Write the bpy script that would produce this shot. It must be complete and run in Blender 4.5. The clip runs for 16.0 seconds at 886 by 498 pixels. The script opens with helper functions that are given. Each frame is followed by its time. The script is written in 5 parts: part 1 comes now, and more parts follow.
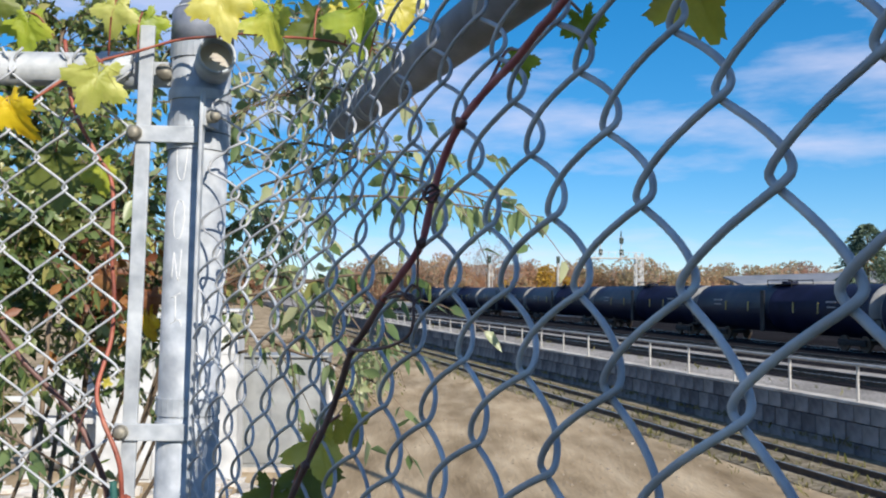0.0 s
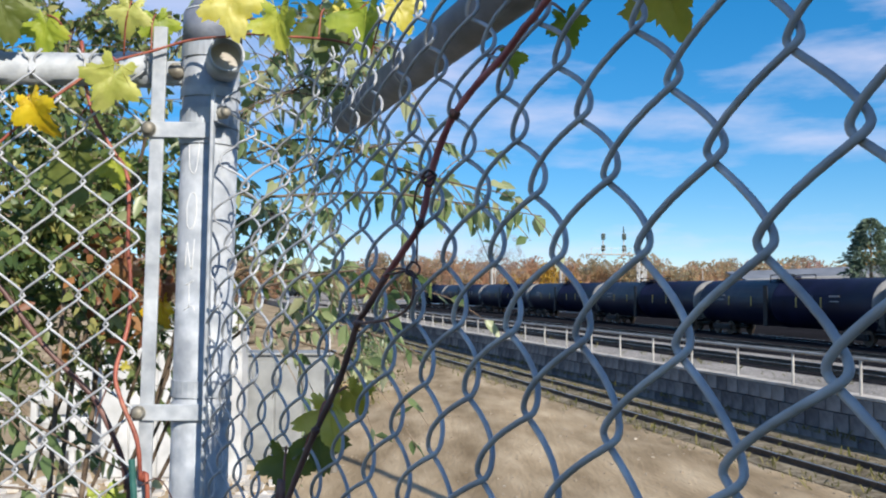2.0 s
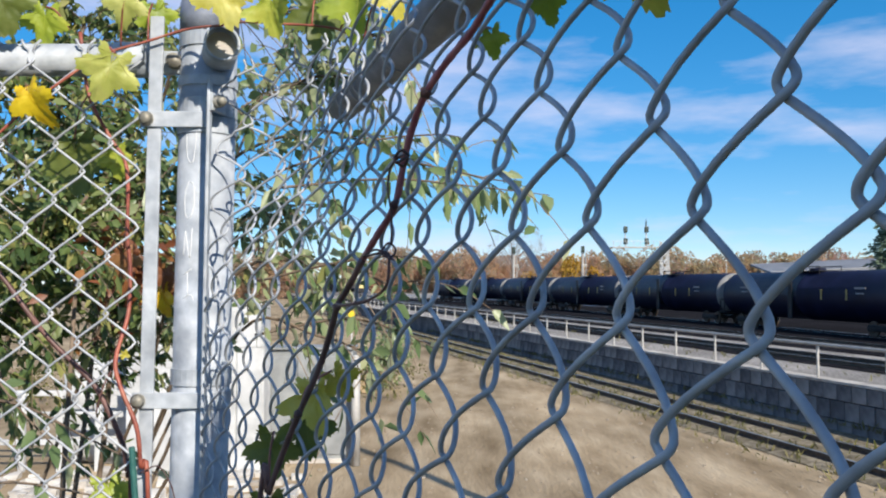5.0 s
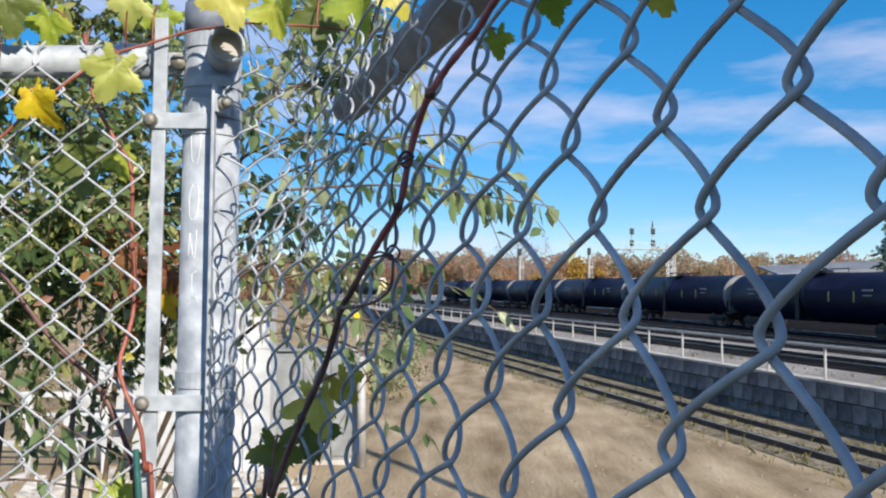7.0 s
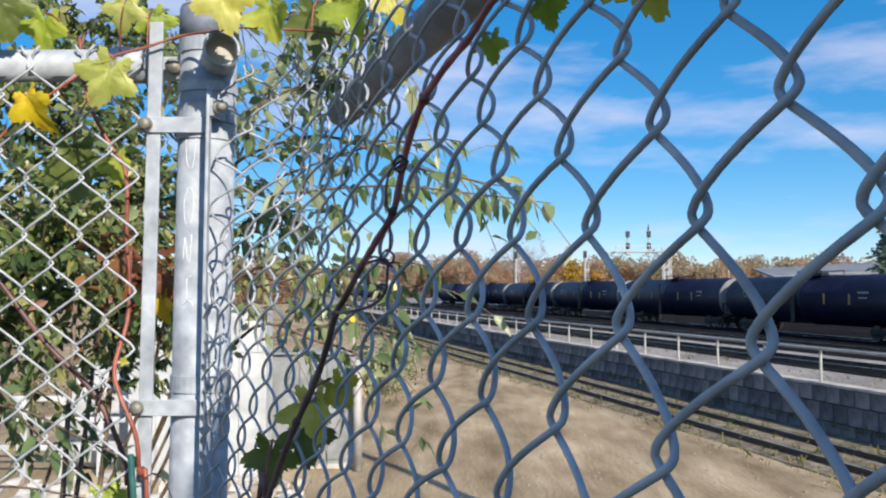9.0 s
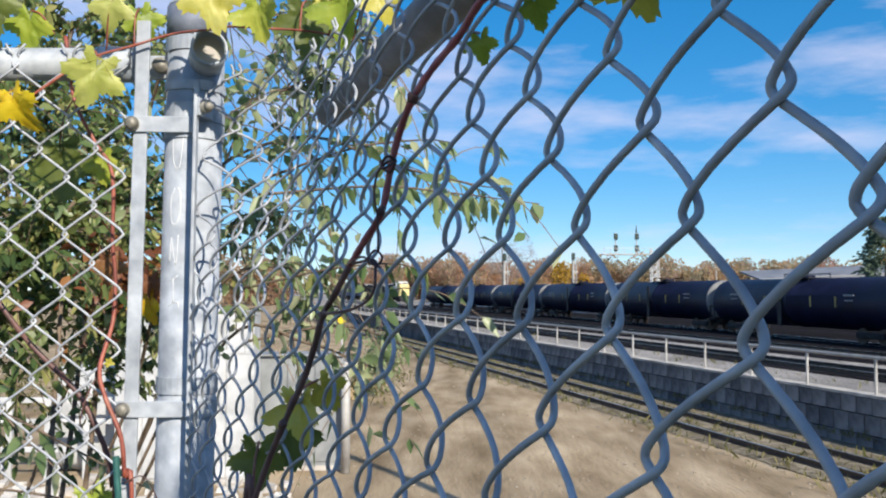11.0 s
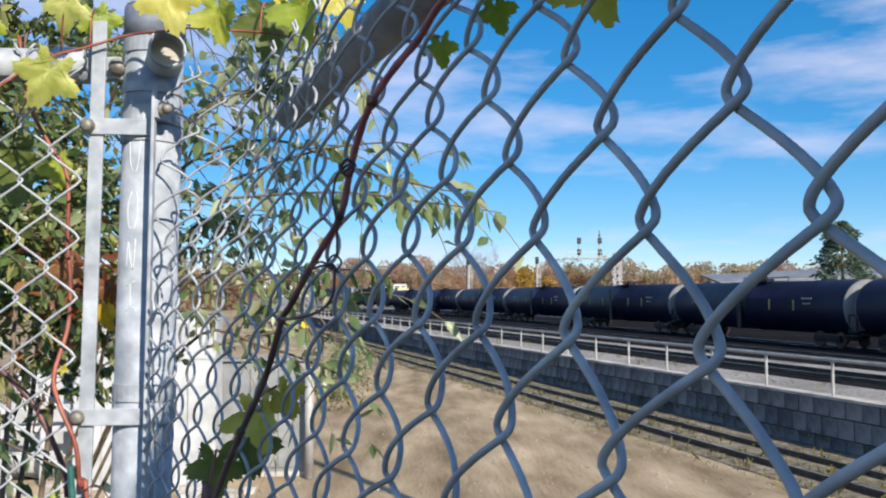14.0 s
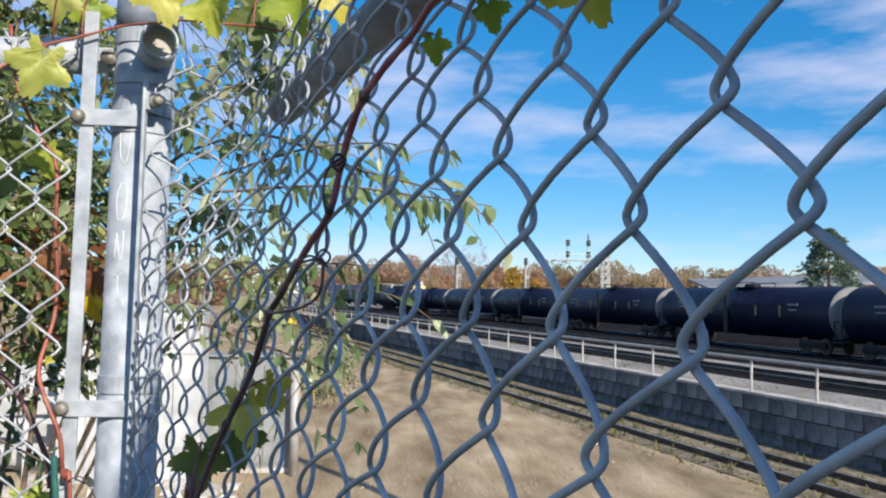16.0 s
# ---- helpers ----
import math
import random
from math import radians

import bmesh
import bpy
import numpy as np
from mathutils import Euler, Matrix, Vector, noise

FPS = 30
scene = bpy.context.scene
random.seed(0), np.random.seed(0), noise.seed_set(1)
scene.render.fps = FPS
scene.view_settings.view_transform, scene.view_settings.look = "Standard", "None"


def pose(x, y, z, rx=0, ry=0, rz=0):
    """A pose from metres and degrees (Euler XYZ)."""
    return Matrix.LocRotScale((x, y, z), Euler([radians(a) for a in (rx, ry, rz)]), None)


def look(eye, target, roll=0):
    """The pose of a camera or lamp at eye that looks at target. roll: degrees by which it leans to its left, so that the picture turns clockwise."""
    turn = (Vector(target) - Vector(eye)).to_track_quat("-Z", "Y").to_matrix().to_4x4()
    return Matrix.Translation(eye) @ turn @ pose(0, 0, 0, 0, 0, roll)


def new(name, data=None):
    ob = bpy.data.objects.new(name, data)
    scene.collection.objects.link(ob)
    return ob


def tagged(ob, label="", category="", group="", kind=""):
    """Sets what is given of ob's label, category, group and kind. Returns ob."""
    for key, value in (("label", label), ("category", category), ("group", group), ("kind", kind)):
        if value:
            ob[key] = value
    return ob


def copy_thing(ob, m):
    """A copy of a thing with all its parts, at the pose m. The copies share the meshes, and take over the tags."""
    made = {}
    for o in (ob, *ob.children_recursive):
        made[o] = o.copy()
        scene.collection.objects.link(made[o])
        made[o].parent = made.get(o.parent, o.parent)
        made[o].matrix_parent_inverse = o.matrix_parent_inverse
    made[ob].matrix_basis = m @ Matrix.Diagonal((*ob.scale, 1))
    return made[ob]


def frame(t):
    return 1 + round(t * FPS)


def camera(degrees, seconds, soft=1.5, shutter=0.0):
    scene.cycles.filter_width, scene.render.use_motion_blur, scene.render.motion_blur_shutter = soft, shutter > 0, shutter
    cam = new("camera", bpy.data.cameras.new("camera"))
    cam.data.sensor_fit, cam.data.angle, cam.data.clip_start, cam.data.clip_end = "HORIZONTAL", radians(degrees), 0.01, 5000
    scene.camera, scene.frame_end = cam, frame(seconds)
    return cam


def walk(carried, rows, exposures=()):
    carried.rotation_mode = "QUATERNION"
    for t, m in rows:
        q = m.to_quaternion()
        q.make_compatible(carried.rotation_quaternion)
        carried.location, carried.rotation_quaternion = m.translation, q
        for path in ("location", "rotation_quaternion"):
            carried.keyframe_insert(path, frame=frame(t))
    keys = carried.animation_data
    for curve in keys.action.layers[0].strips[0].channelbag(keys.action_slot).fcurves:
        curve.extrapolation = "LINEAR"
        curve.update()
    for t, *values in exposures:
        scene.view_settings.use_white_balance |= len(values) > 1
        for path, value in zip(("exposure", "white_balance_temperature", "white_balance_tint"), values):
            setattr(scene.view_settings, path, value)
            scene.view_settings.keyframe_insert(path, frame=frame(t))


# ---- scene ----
cam = camera(53.5, 16.0, soft=2.1)
PATH = [
    (0, (-0.022, 0.061, 4.437), (0.047, 2.057, 4.535), 0.6),
    (0.5, (-0.034, 0.047, 4.434), (0.033, 2.043, 4.544), 0.7),
    (1, (-0.038, 0.035, 4.427), (0.029, 2.032, 4.529), 0.8),
    (1.5, (-0.027, 0.007, 4.417), (0.038, 2.003, 4.516), 0.6),
    (2, (-0.02, 0.008, 4.423), (0.043, 2.005, 4.515), 0.2),
    (2.5, (-0.01, 0.018, 4.417), (0.049, 2.015, 4.505), 0.0),
    (3, (-0.008, 0.015, 4.417), (0.04, 2.012, 4.503), 0.2),
    (3.5, (0.0, 0.012, 4.417), (0.038, 2.01, 4.497), 0.0),
    (4, (0.006, 0.011, 4.416), (0.033, 2.01, 4.493), -0.2),
    (6.5, (0.011, 0.015, 4.414), (0.013, 2.014, 4.497), 0.0),
    (7, (0.011, 0.017, 4.415), (0.011, 2.015, 4.498), -0.1),
    (7.5, (0.012, 0.018, 4.416), (0.016, 2.016, 4.498), -0.1),
    (8, (0.012, 0.018, 4.416), (0.017, 2.016, 4.5), -0.2),
    (8.5, (0.011, 0.017, 4.416), (0.017, 2.015, 4.502), -0.2),
    (9, (0.012, 0.017, 4.416), (0.021, 2.015, 4.506), -0.2),
    (9.5, (0.012, 0.018, 4.416), (0.028, 2.016, 4.507), -0.0),
    (10, (0.012, 0.019, 4.415), (0.037, 2.017, 4.507), -0.0),
    (12.5, (0.014, 0.023, 4.416), (0.063, 2.02, 4.514), -0.0),
    (13, (0.015, 0.024, 4.415), (0.086, 2.02, 4.515), -0.0),
    (13.5, (0.015, 0.025, 4.415), (0.128, 2.02, 4.517), -0.1),
    (14, (0.015, 0.025, 4.416), (0.131, 2.019, 4.519), -0.2),
    (14.5, (0.015, 0.027, 4.415), (0.141, 2.02, 4.518), -0.1),
    (15, (0.015, 0.026, 4.415), (0.145, 2.019, 4.519), -0.1),
    (15.5, (0.015, 0.026, 4.415), (0.148, 2.019, 4.52), -0.0),
    (16, (0.015, 0.023, 4.414), (0.156, 2.016, 4.516), 0.9),
]
walk(cam, [(t, look(eye, target, roll)) for t, eye, target, roll in PATH], exposures=[(0.0, 0.40), (16.0, 0.40)])

from math import sin, cos, pi, exp, sqrt, atan2

# ---- world, sun, exposure ----
SUN_TO = Vector((0.47, -0.883, 0.0)).normalized() * cos(radians(31)) + Vector((0, 0, sin(radians(31))))


def make_world():
    w = bpy.data.worlds.new("sky_world")
    scene.world = w
    w.use_nodes = True
    nt = w.node_tree
    nt.nodes.clear()
    N = nt.nodes.new
    out, bg, sky = N("ShaderNodeOutputWorld"), N("ShaderNodeBackground"), N("ShaderNodeTexSky")
    sky.sky_type, sky.sun_disc = "NISHITA", False
    sky.altitude = 1800
    sky.sun_elevation, sky.sun_rotation = radians(31), atan2(SUN_TO.x, SUN_TO.y)
    sky.air_density, sky.dust_density, sky.ozone_density = 0.9, 0.05, 5.0
    geo, mp, nz, rp, mix = N("ShaderNodeTexCoord"), N("ShaderNodeMapping"), N("ShaderNodeTexNoise"), N("ShaderNodeValToRGB"), N("ShaderNodeMix")
    mp.inputs["Scale"].default_value = (1.0, 1.0, 4.2)
    mp.inputs["Location"].default_value = CLOUD_SHIFT
    nz.inputs["Scale"].default_value, nz.inputs["Detail"].default_value, nz.inputs["Roughness"].default_value = 3.4, 6.0, 0.55
    rp.color_ramp.elements[0].position, rp.color_ramp.elements[1].position = 0.45, 0.63
    rp.color_ramp.elements[0].color, rp.color_ramp.elements[1].color = (0, 0, 0, 1), (0.55, 0.55, 0.55, 1)
    mix.data_type = "RGBA"
    mix.inputs[7].default_value = (3.05, 3.0, 3.7, 1)
    hsv = N("ShaderNodeHueSaturation")
    hsv.inputs["Saturation"].default_value = SKY_SAT
    L = nt.links.new
    L(geo.outputs["Generated"], mp.inputs["Vector"])
    L(mp.outputs[0], nz.inputs["Vector"])
    L(nz.outputs["Fac"], rp.inputs[0])
    L(rp.outputs[0], mix.inputs[0])
    soften = N("ShaderNodeGamma")
    soften.inputs["Gamma"].default_value = SKY_GAMMA
    L(sky.outputs[0], soften.inputs["Color"])
    L(soften.outputs[0], hsv.inputs["Color"])
    L(hsv.outputs[0], mix.inputs[6])
    L(mix.outputs[2], bg.inputs["Color"])
    bg.inputs["Strength"].default_value = SKY_STRENGTH
    L(bg.outputs[0], out.inputs[0])


SKY_STRENGTH, SKY_SAT, SKY_GAMMA, SUN_STRENGTH, CLOUD_SHIFT = 0.214, 1.63, 0.62, 5.0, (0.3, 0.1, 0.45)
make_world()
sun = new("sun", bpy.data.lights.new("sun", "SUN"))
sun.data.energy, sun.data.angle, sun.data.color = SUN_STRENGTH, radians(0.55), (1.0, 0.93, 0.82)
sun.matrix_world = look(SUN_TO * 100, (0, 0, 0))

# ---- materials ----


def material(name, stops, scale=8.0, detail=5.0, rough=0.6, metal=0.0, bump=0.15, bump_scale=60.0, island=0.0, per_object=0.0,
             translucent=0.0, stain=0.25, stain_scale=1.3, coat=0.0, stretch=(1, 1, 1), bump_dist=0.01, spec=0.5):
    """Noise-coloured surface: stops are colours from dark to light; a second, broader noise stains it."""
    m = bpy.data.materials.new(name)
    m.use_nodes = True
    nt = m.node_tree
    N, L = nt.nodes.new, nt.links.new
    b = nt.nodes["Principled BSDF"]
    tc, mp = N("ShaderNodeTexCoord"), N("ShaderNodeMapping")
    mp.inputs["Scale"].default_value = stretch
    L(tc.outputs["Object"], mp.inputs[0])
    n1, n2, n3 = N("ShaderNodeTexNoise"), N("ShaderNodeTexNoise"), N("ShaderNodeTexNoise")
    for n, s, d in ((n1, scale, detail), (n2, stain_scale, 4.0), (n3, bump_scale, 4.0)):
        n.inputs["Scale"].default_value, n.inputs["Detail"].default_value = s, d
        L(mp.outputs[0], n.inputs["Vector"])
    fac = n1.outputs["Fac"]

    def mixed(a, other, amount):
        k = N("ShaderNodeMix")
        k.inputs[0].default_value = amount
        L(a, k.inputs[2])
        L(other, k.inputs[3])
        return k.outputs[0]
    if island:
        g = N("ShaderNodeNewGeometry")
        fac = mixed(fac, g.outputs["Random Per Island"], island)
    if per_object:
        o = N("ShaderNodeObjectInfo")
        fac = mixed(fac, o.outputs["Random"], per_object)
    rp = N("ShaderNodeValToRGB")
    els = rp.color_ramp.elements
    lo, hi = (0.08, 0.92) if island > 0.5 or per_object > 0.5 else (0.3, 0.7)
    while len(els) < len(stops):
        els.new(0.5)
    for i, c in enumerate(stops):
        els[i].position = lo + (hi - lo) * i / (len(stops) - 1)
        els[i].color = (*c, 1)
    L(fac, rp.inputs[0])
    dark = N("ShaderNodeMix")
    dark.data_type, dark.blend_type = "RGBA", "MULTIPLY"
    sr = N("ShaderNodeValToRGB")
    sr.color_ramp.elements[0].position, sr.color_ramp.elements[1].position = 0.35, 0.62
    sr.color_ramp.elements[0].color = (1 - stain, 1 - stain, 1 - stain, 1)
    L(n2.outputs["Fac"], sr.inputs[0])
    dark.inputs[0].default_value = 1.0
    L(rp.outputs[0], dark.inputs[6])
    L(sr.outputs[0], dark.inputs[7])
    L(dark.outputs[2], b.inputs["Base Color"])
    rr = N("ShaderNodeMapRange")
    rr.inputs["To Min"].default_value, rr.inputs["To Max"].default_value = max(0.05, rough - 0.12), min(1, rough + 0.12)
    L(n1.outputs["Fac"], rr.inputs["Value"])
    L(rr.outputs[0], b.inputs["Roughness"])
    b.inputs["Metallic"].default_value = metal
    b.inputs["Specular IOR Level"].default_value = 0.0 if rough >= 0.9 else spec
    b.inputs["Coat Weight"].default_value = coat
    bp = N("ShaderNodeBump")
    bp.inputs["Strength"].default_value, bp.inputs["Distance"].default_value = bump, bump_dist
    L(n3.outputs["Fac"], bp.inputs["Height"])
    L(bp.outputs[0], b.inputs["Normal"])
    if translucent:
        tr, mx = N("ShaderNodeBsdfTranslucent"), N("ShaderNodeMixShader")
        L(dark.outputs[2], tr.inputs["Color"])
        mx.inputs[0].default_value = translucent
        L(b.outputs[0], mx.inputs[1])
        L(tr.outputs[0], mx.inputs[2])
        L(mx.outputs[0], nt.nodes["Material Output"].inputs[0])
    return m


GALV = material("galvanised_steel", [(0.34, 0.37, 0.41), (0.45, 0.48, 0.52), (0.57, 0.60, 0.63)], 45, 6, 0.62, 0.15, 0.25, 300, stain=0.26, stain_scale=22, bump_dist=0.0008)
WIRE = material("galvanised_wire", [(0.37, 0.385, 0.415), (0.47, 0.485, 0.515), (0.58, 0.595, 0.615)], 60, 5, 0.6, 0.15, 0.12, 400, stain=0.25, stain_scale=25, bump_dist=0.0005)
RAIL = material("weathered_rail", [(0.12, 0.14, 0.18), (0.18, 0.20, 0.25), (0.27, 0.29, 0.34)], 40, 5, 0.6, 0.2, 0.25, 250, stain=0.35, stain_scale=18, bump_dist=0.0008)
BOLT = material("dull_bolt", [(0.22, 0.20, 0.16), (0.32, 0.30, 0.25), (0.42, 0.40, 0.35)], 90, 5, 0.6, 0.4, 0.3, 400, bump_dist=0.0006)
CHALK = material("white_scrawl", [(0.72, 0.72, 0.72), (0.85, 0.85, 0.85)], 200, 4, 0.8, 0, 0.1, 300)
GREENTIE = material("green_tie", [(0.02, 0.10, 0.09), (0.04, 0.16, 0.14)], 60, 4, 0.5, 0, 0.1, 200)
STEM_RED = material("red_vine_bark", [(0.20, 0.045, 0.03), (0.34, 0.09, 0.055), (0.42, 0.16, 0.10)], 60, 6, 0.5, 0, 0.5, 250, stain=0.35, stain_scale=20, bump_dist=0.001)
STEM_DARK = material("dark_vine_bark", [(0.08, 0.04, 0.035), (0.15, 0.07, 0.06), (0.24, 0.12, 0.10)], 40, 6, 0.5, 0, 0.5, 250, stain=0.45, stain_scale=12, bump_dist=0.001)
STEM_PURPLE = material("purple_red_vine_bark", [(0.26, 0.06, 0.07), (0.44, 0.11, 0.12), (0.58, 0.20, 0.19)], 40, 6, 0.42, 0, 0.5, 250, stain=0.35, stain_scale=14, bump_dist=0.001)
TWIG = material("grey_brown_twig", [(0.09, 0.06, 0.04), (0.17, 0.12, 0.08), (0.24, 0.18, 0.13)], 30, 5, 0.8, 0, 0.4, 120, bump_dist=0.002)


def leaf_material(name, stops, tr=0.4, scale=35, rough=0.45):
    return material(name, stops, scale, 5, rough, 0, 0.35, 160, per_object=0.25, translucent=tr, stain=0.22, stain_scale=22, bump_dist=0.0015)


LEAF_YELLOW = leaf_material("yellow_leaf", [(0.52, 0.45, 0.05), (0.70, 0.61, 0.08), (0.80, 0.74, 0.20)])
LEAF_PALE = leaf_material("pale_leaf", [(0.48, 0.52, 0.10), (0.66, 0.66, 0.18), (0.78, 0.74, 0.34)])
LEAF_GOLD = leaf_material("golden_leaf", [(0.66, 0.36, 0.02), (0.88, 0.62, 0.02), (0.92, 0.72, 0.04)], 0.35)
LEAF_LIME = leaf_material("lime_leaf", [(0.24, 0.34, 0.03), (0.42, 0.50, 0.05), (0.60, 0.60, 0.09)])
LEAF_GREEN = leaf_material("green_leaf", [(0.13, 0.17, 0.035), (0.20, 0.24, 0.05), (0.29, 0.31, 0.08)], 0.5)
LEAF_RUST = leaf_material("rust_leaf", [(0.20, 0.07, 0.03), (0.30, 0.12, 0.05), (0.40, 0.22, 0.08)], 0.35)
BUSH_LEAF = material("bush_leaves", [(0.07, 0.12, 0.04), (0.12, 0.185, 0.06), (0.19, 0.25, 0.085), (0.27, 0.31, 0.11), (0.45, 0.42, 0.14)], 6, 3, 0.38, 0, 0.1, 90, island=0.85, translucent=0.4, stain=0.2, bump_dist=0.002)
PALE_LEAF = material("pale_bush_leaves", [(0.15, 0.23, 0.09), (0.28, 0.37, 0.16), (0.46, 0.52, 0.27), (0.60, 0.60, 0.36)], 6, 3, 0.36, 0, 0.1, 90, island=0.85, translucent=0.5, stain=0.2, bump_dist=0.002)
RUST_BUSH = material("rust_bush_leaves", [(0.12, 0.04, 0.02), (0.24, 0.08, 0.03), (0.36, 0.17, 0.05)], 6, 3, 0.5, 0, 0.1, 90, island=0.85, translucent=0.3)
AUTUMN = material("autumn_woods", [(0.44, 0.38, 0.24), (0.55, 0.42, 0.30), (0.64, 0.40, 0.28), (0.62, 0.47, 0.29), (0.43, 0.41, 0.27), (0.60, 0.38, 0.32)], 0.05, 3, 0.95, 0, 0.1, 2, island=0.12, translucent=0.68, stain=0.1, stain_scale=0.06)
AUTUMN_GOLD = material("golden_tree_leaves", [(0.34, 0.17, 0.02), (0.48, 0.28, 0.03), (0.55, 0.36, 0.05)], 0.5, 3, 0.8, 0, 0.1, 2, island=0.7, translucent=0.25)
BARE = material("bare_twigs_grey", [(0.42, 0.34, 0.31), (0.50, 0.42, 0.38), (0.58, 0.49, 0.45)], 0.5, 3, 0.9, 0, 0.1, 2, island=0.6, translucent=0.5)
CONIFER = material("conifer_needles", [(0.10, 0.15, 0.10), (0.15, 0.21, 0.145), (0.21, 0.28, 0.18)], 0.5, 3, 0.7, 0, 0.1, 3, island=0.7, translucent=0.35)
DIRT = material("packed_dirt", [(0.27, 0.20, 0.125), (0.41, 0.315, 0.205), (0.54, 0.43, 0.295)], 1.1, 10, 0.95, 0, 0.8, 9, stain=0.38, stain_scale=0.35, bump_dist=0.05, stretch=(1, 0.28, 1))
# added dark ground out of view, to cut warm bounce light on the mesh
EMBANKMENT = material("dark_unseen_bank", [(0.05, 0.055, 0.025), (0.10, 0.10, 0.05), (0.17, 0.15, 0.08)], 5, 6, 0.95, 0, 0.9, 12, stain=0.4, stain_scale=0.8, bump_dist=0.05)
BALLAST = material("track_ballast", [(0.20, 0.185, 0.17), (0.34, 0.315, 0.29), (0.48, 0.45, 0.42)], 9, 4, 0.95, 0, 1.0, 9, stain=0.3, stain_scale=0.3, bump_dist=0.08)
# near-black: bed stain plus the tank train's shade, both put into the colour
DARKBED = material("dark_shaded_trackbed", [(0.010, 0.010, 0.013), (0.020, 0.020, 0.024), (0.04, 0.039, 0.042)], 6, 4, 0.95, 0, 1.0, 9, stain=0.3, stain_scale=0.4, bump_dist=0.06)
CONCRETE = material("grey_concrete_block", [(0.13, 0.13, 0.14), (0.20, 0.20, 0.21), (0.27, 0.265, 0.265)], 3, 6, 0.9, 0, 0.4, 25, per_object=0.45, stain=0.4, stain_scale=0.7, bump_dist=0.01)
CAPSTONE = material("pale_concrete_coping", [(0.42, 0.38, 0.34), (0.52, 0.48, 0.43), (0.60, 0.56, 0.51)], 2, 6, 0.9, 0, 0.4, 20, stain=0.25, bump_dist=0.01)
PAINT_GREY = material("pale_grey_paint", [(0.36, 0.34, 0.32), (0.44, 0.42, 0.39), (0.52, 0.50, 0.47)], 4, 5, 0.6, 0.1, 0.1, 40, stain=0.25)
STEEL_RAIL = material("rusty_rail", [(0.06, 0.045, 0.035), (0.10, 0.07, 0.05), (0.15, 0.10, 0.07)], 5, 5, 0.7, 0.3, 0.3, 40)
SHINY = material("polished_railhead", [(0.45, 0.44, 0.43), (0.6, 0.59, 0.57)], 3, 4, 0.3, 0.9, 0.05, 40)
TIE = material("creosoted_tie", [(0.05, 0.04, 0.03), (0.09, 0.07, 0.055), (0.14, 0.11, 0.09)], 4, 5, 0.9, 0, 0.5, 30, per_object=0.3, bump_dist=0.01)
TANK = material("black_tank_paint", [(0.003, 0.005, 0.022), (0.005, 0.008, 0.032), (0.009, 0.013, 0.046)], 0.9, 5, 0.5, 0.0, 0.06, 6, stain=0.35, stain_scale=0.35, spec=0.22)
TANKEND = material("grey_tank_end", [(0.21, 0.205, 0.20), (0.27, 0.265, 0.26), (0.33, 0.325, 0.32)], 0.9, 5, 0.7, 0, 0.1, 6, stain=0.4, stain_scale=0.5, spec=0.1)
IRON = material("black_iron", [(0.008, 0.008, 0.011), (0.016, 0.016, 0.02), (0.035, 0.034, 0.034)], 3, 5, 0.6, 0.1, 0.2, 20, spec=0.3)
WHITE_MARK = material("white_marking", [(0.22, 0.22, 0.24), (0.32, 0.32, 0.34)], 3, 4, 0.6, 0, 0.05, 30)
YELLOW_MARK = material("yellow_marking", [(0.30, 0.23, 0.07), (0.42, 0.33, 0.10)], 3, 4, 0.6, 0, 0.05, 30)
WHITE = material("white_paint", [(0.48, 0.48, 0.47), (0.55, 0.55, 0.54), (0.62, 0.62, 0.61)], 2, 5, 0.6, 0, 0.1, 30, stain=0.2, stain_scale=1.0)
BOXCAR = material("lilac_grey_boxcar_paint", [(0.20, 0.21, 0.27), (0.26, 0.27, 0.34), (0.32, 0.33, 0.40)], 2, 5, 0.7, 0, 0.1, 20, stain=0.25)
CABINET = material("grey_cabinet_paint", [(0.22, 0.23, 0.235), (0.28, 0.29, 0.29), (0.34, 0.35, 0.345)], 2, 5, 0.65, 0.0, 0.1, 20, stain=0.3)
YELLOW = material("yellow_paint", [(0.68, 0.48, 0.02), (0.80, 0.60, 0.03)], 4, 4, 0.5, 0, 0.1, 30)
LOCO_YELLOW = material("faded_locomotive_yellow", [(0.62, 0.50, 0.20), (0.74, 0.61, 0.27)], 2, 4, 0.6, 0, 0.1, 30, stain=0.25)
WOOD = material("raw_timber", [(0.30, 0.21, 0.11), (0.42, 0.30, 0.17), (0.52, 0.40, 0.25)], 6, 5, 0.8, 0, 0.3, 40, stretch=(1, 1, 5))
ROOF = material("grey_roof_sheet", [(0.15, 0.16, 0.18), (0.20, 0.21, 0.23), (0.25, 0.26, 0.28)], 0.6, 5, 0.6, 0.1, 0.1, 10, stain=0.2, stain_scale=0.2)
SIGNALDARK = material("signal_dark_green", [(0.015, 0.03, 0.025), (0.03, 0.05, 0.04)], 3, 4, 0.6, 0, 0.1, 20)
GRASS = material("dry_weeds", [(0.09, 0.10, 0.03), (0.17, 0.16, 0.06), (0.30, 0.26, 0.12)], 2, 3, 0.9, 0, 0.1, 20, island=0.7, translucent=0.25)
SIDING = material("weedy_siding_gravel", [(0.15, 0.125, 0.085), (0.25, 0.21, 0.15), (0.36, 0.31, 0.23)], 5, 5, 0.95, 0, 0.9, 9, stain=0.45, stain_scale=0.8, bump_dist=0.05)
PEBBLE = material("dirt_pebble", [(0.28, 0.23, 0.17), (0.38, 0.32, 0.25), (0.48, 0.42, 0.34)], 5, 5, 0.9, 0, 0.5, 30, island=0.6, bump_dist=0.02)
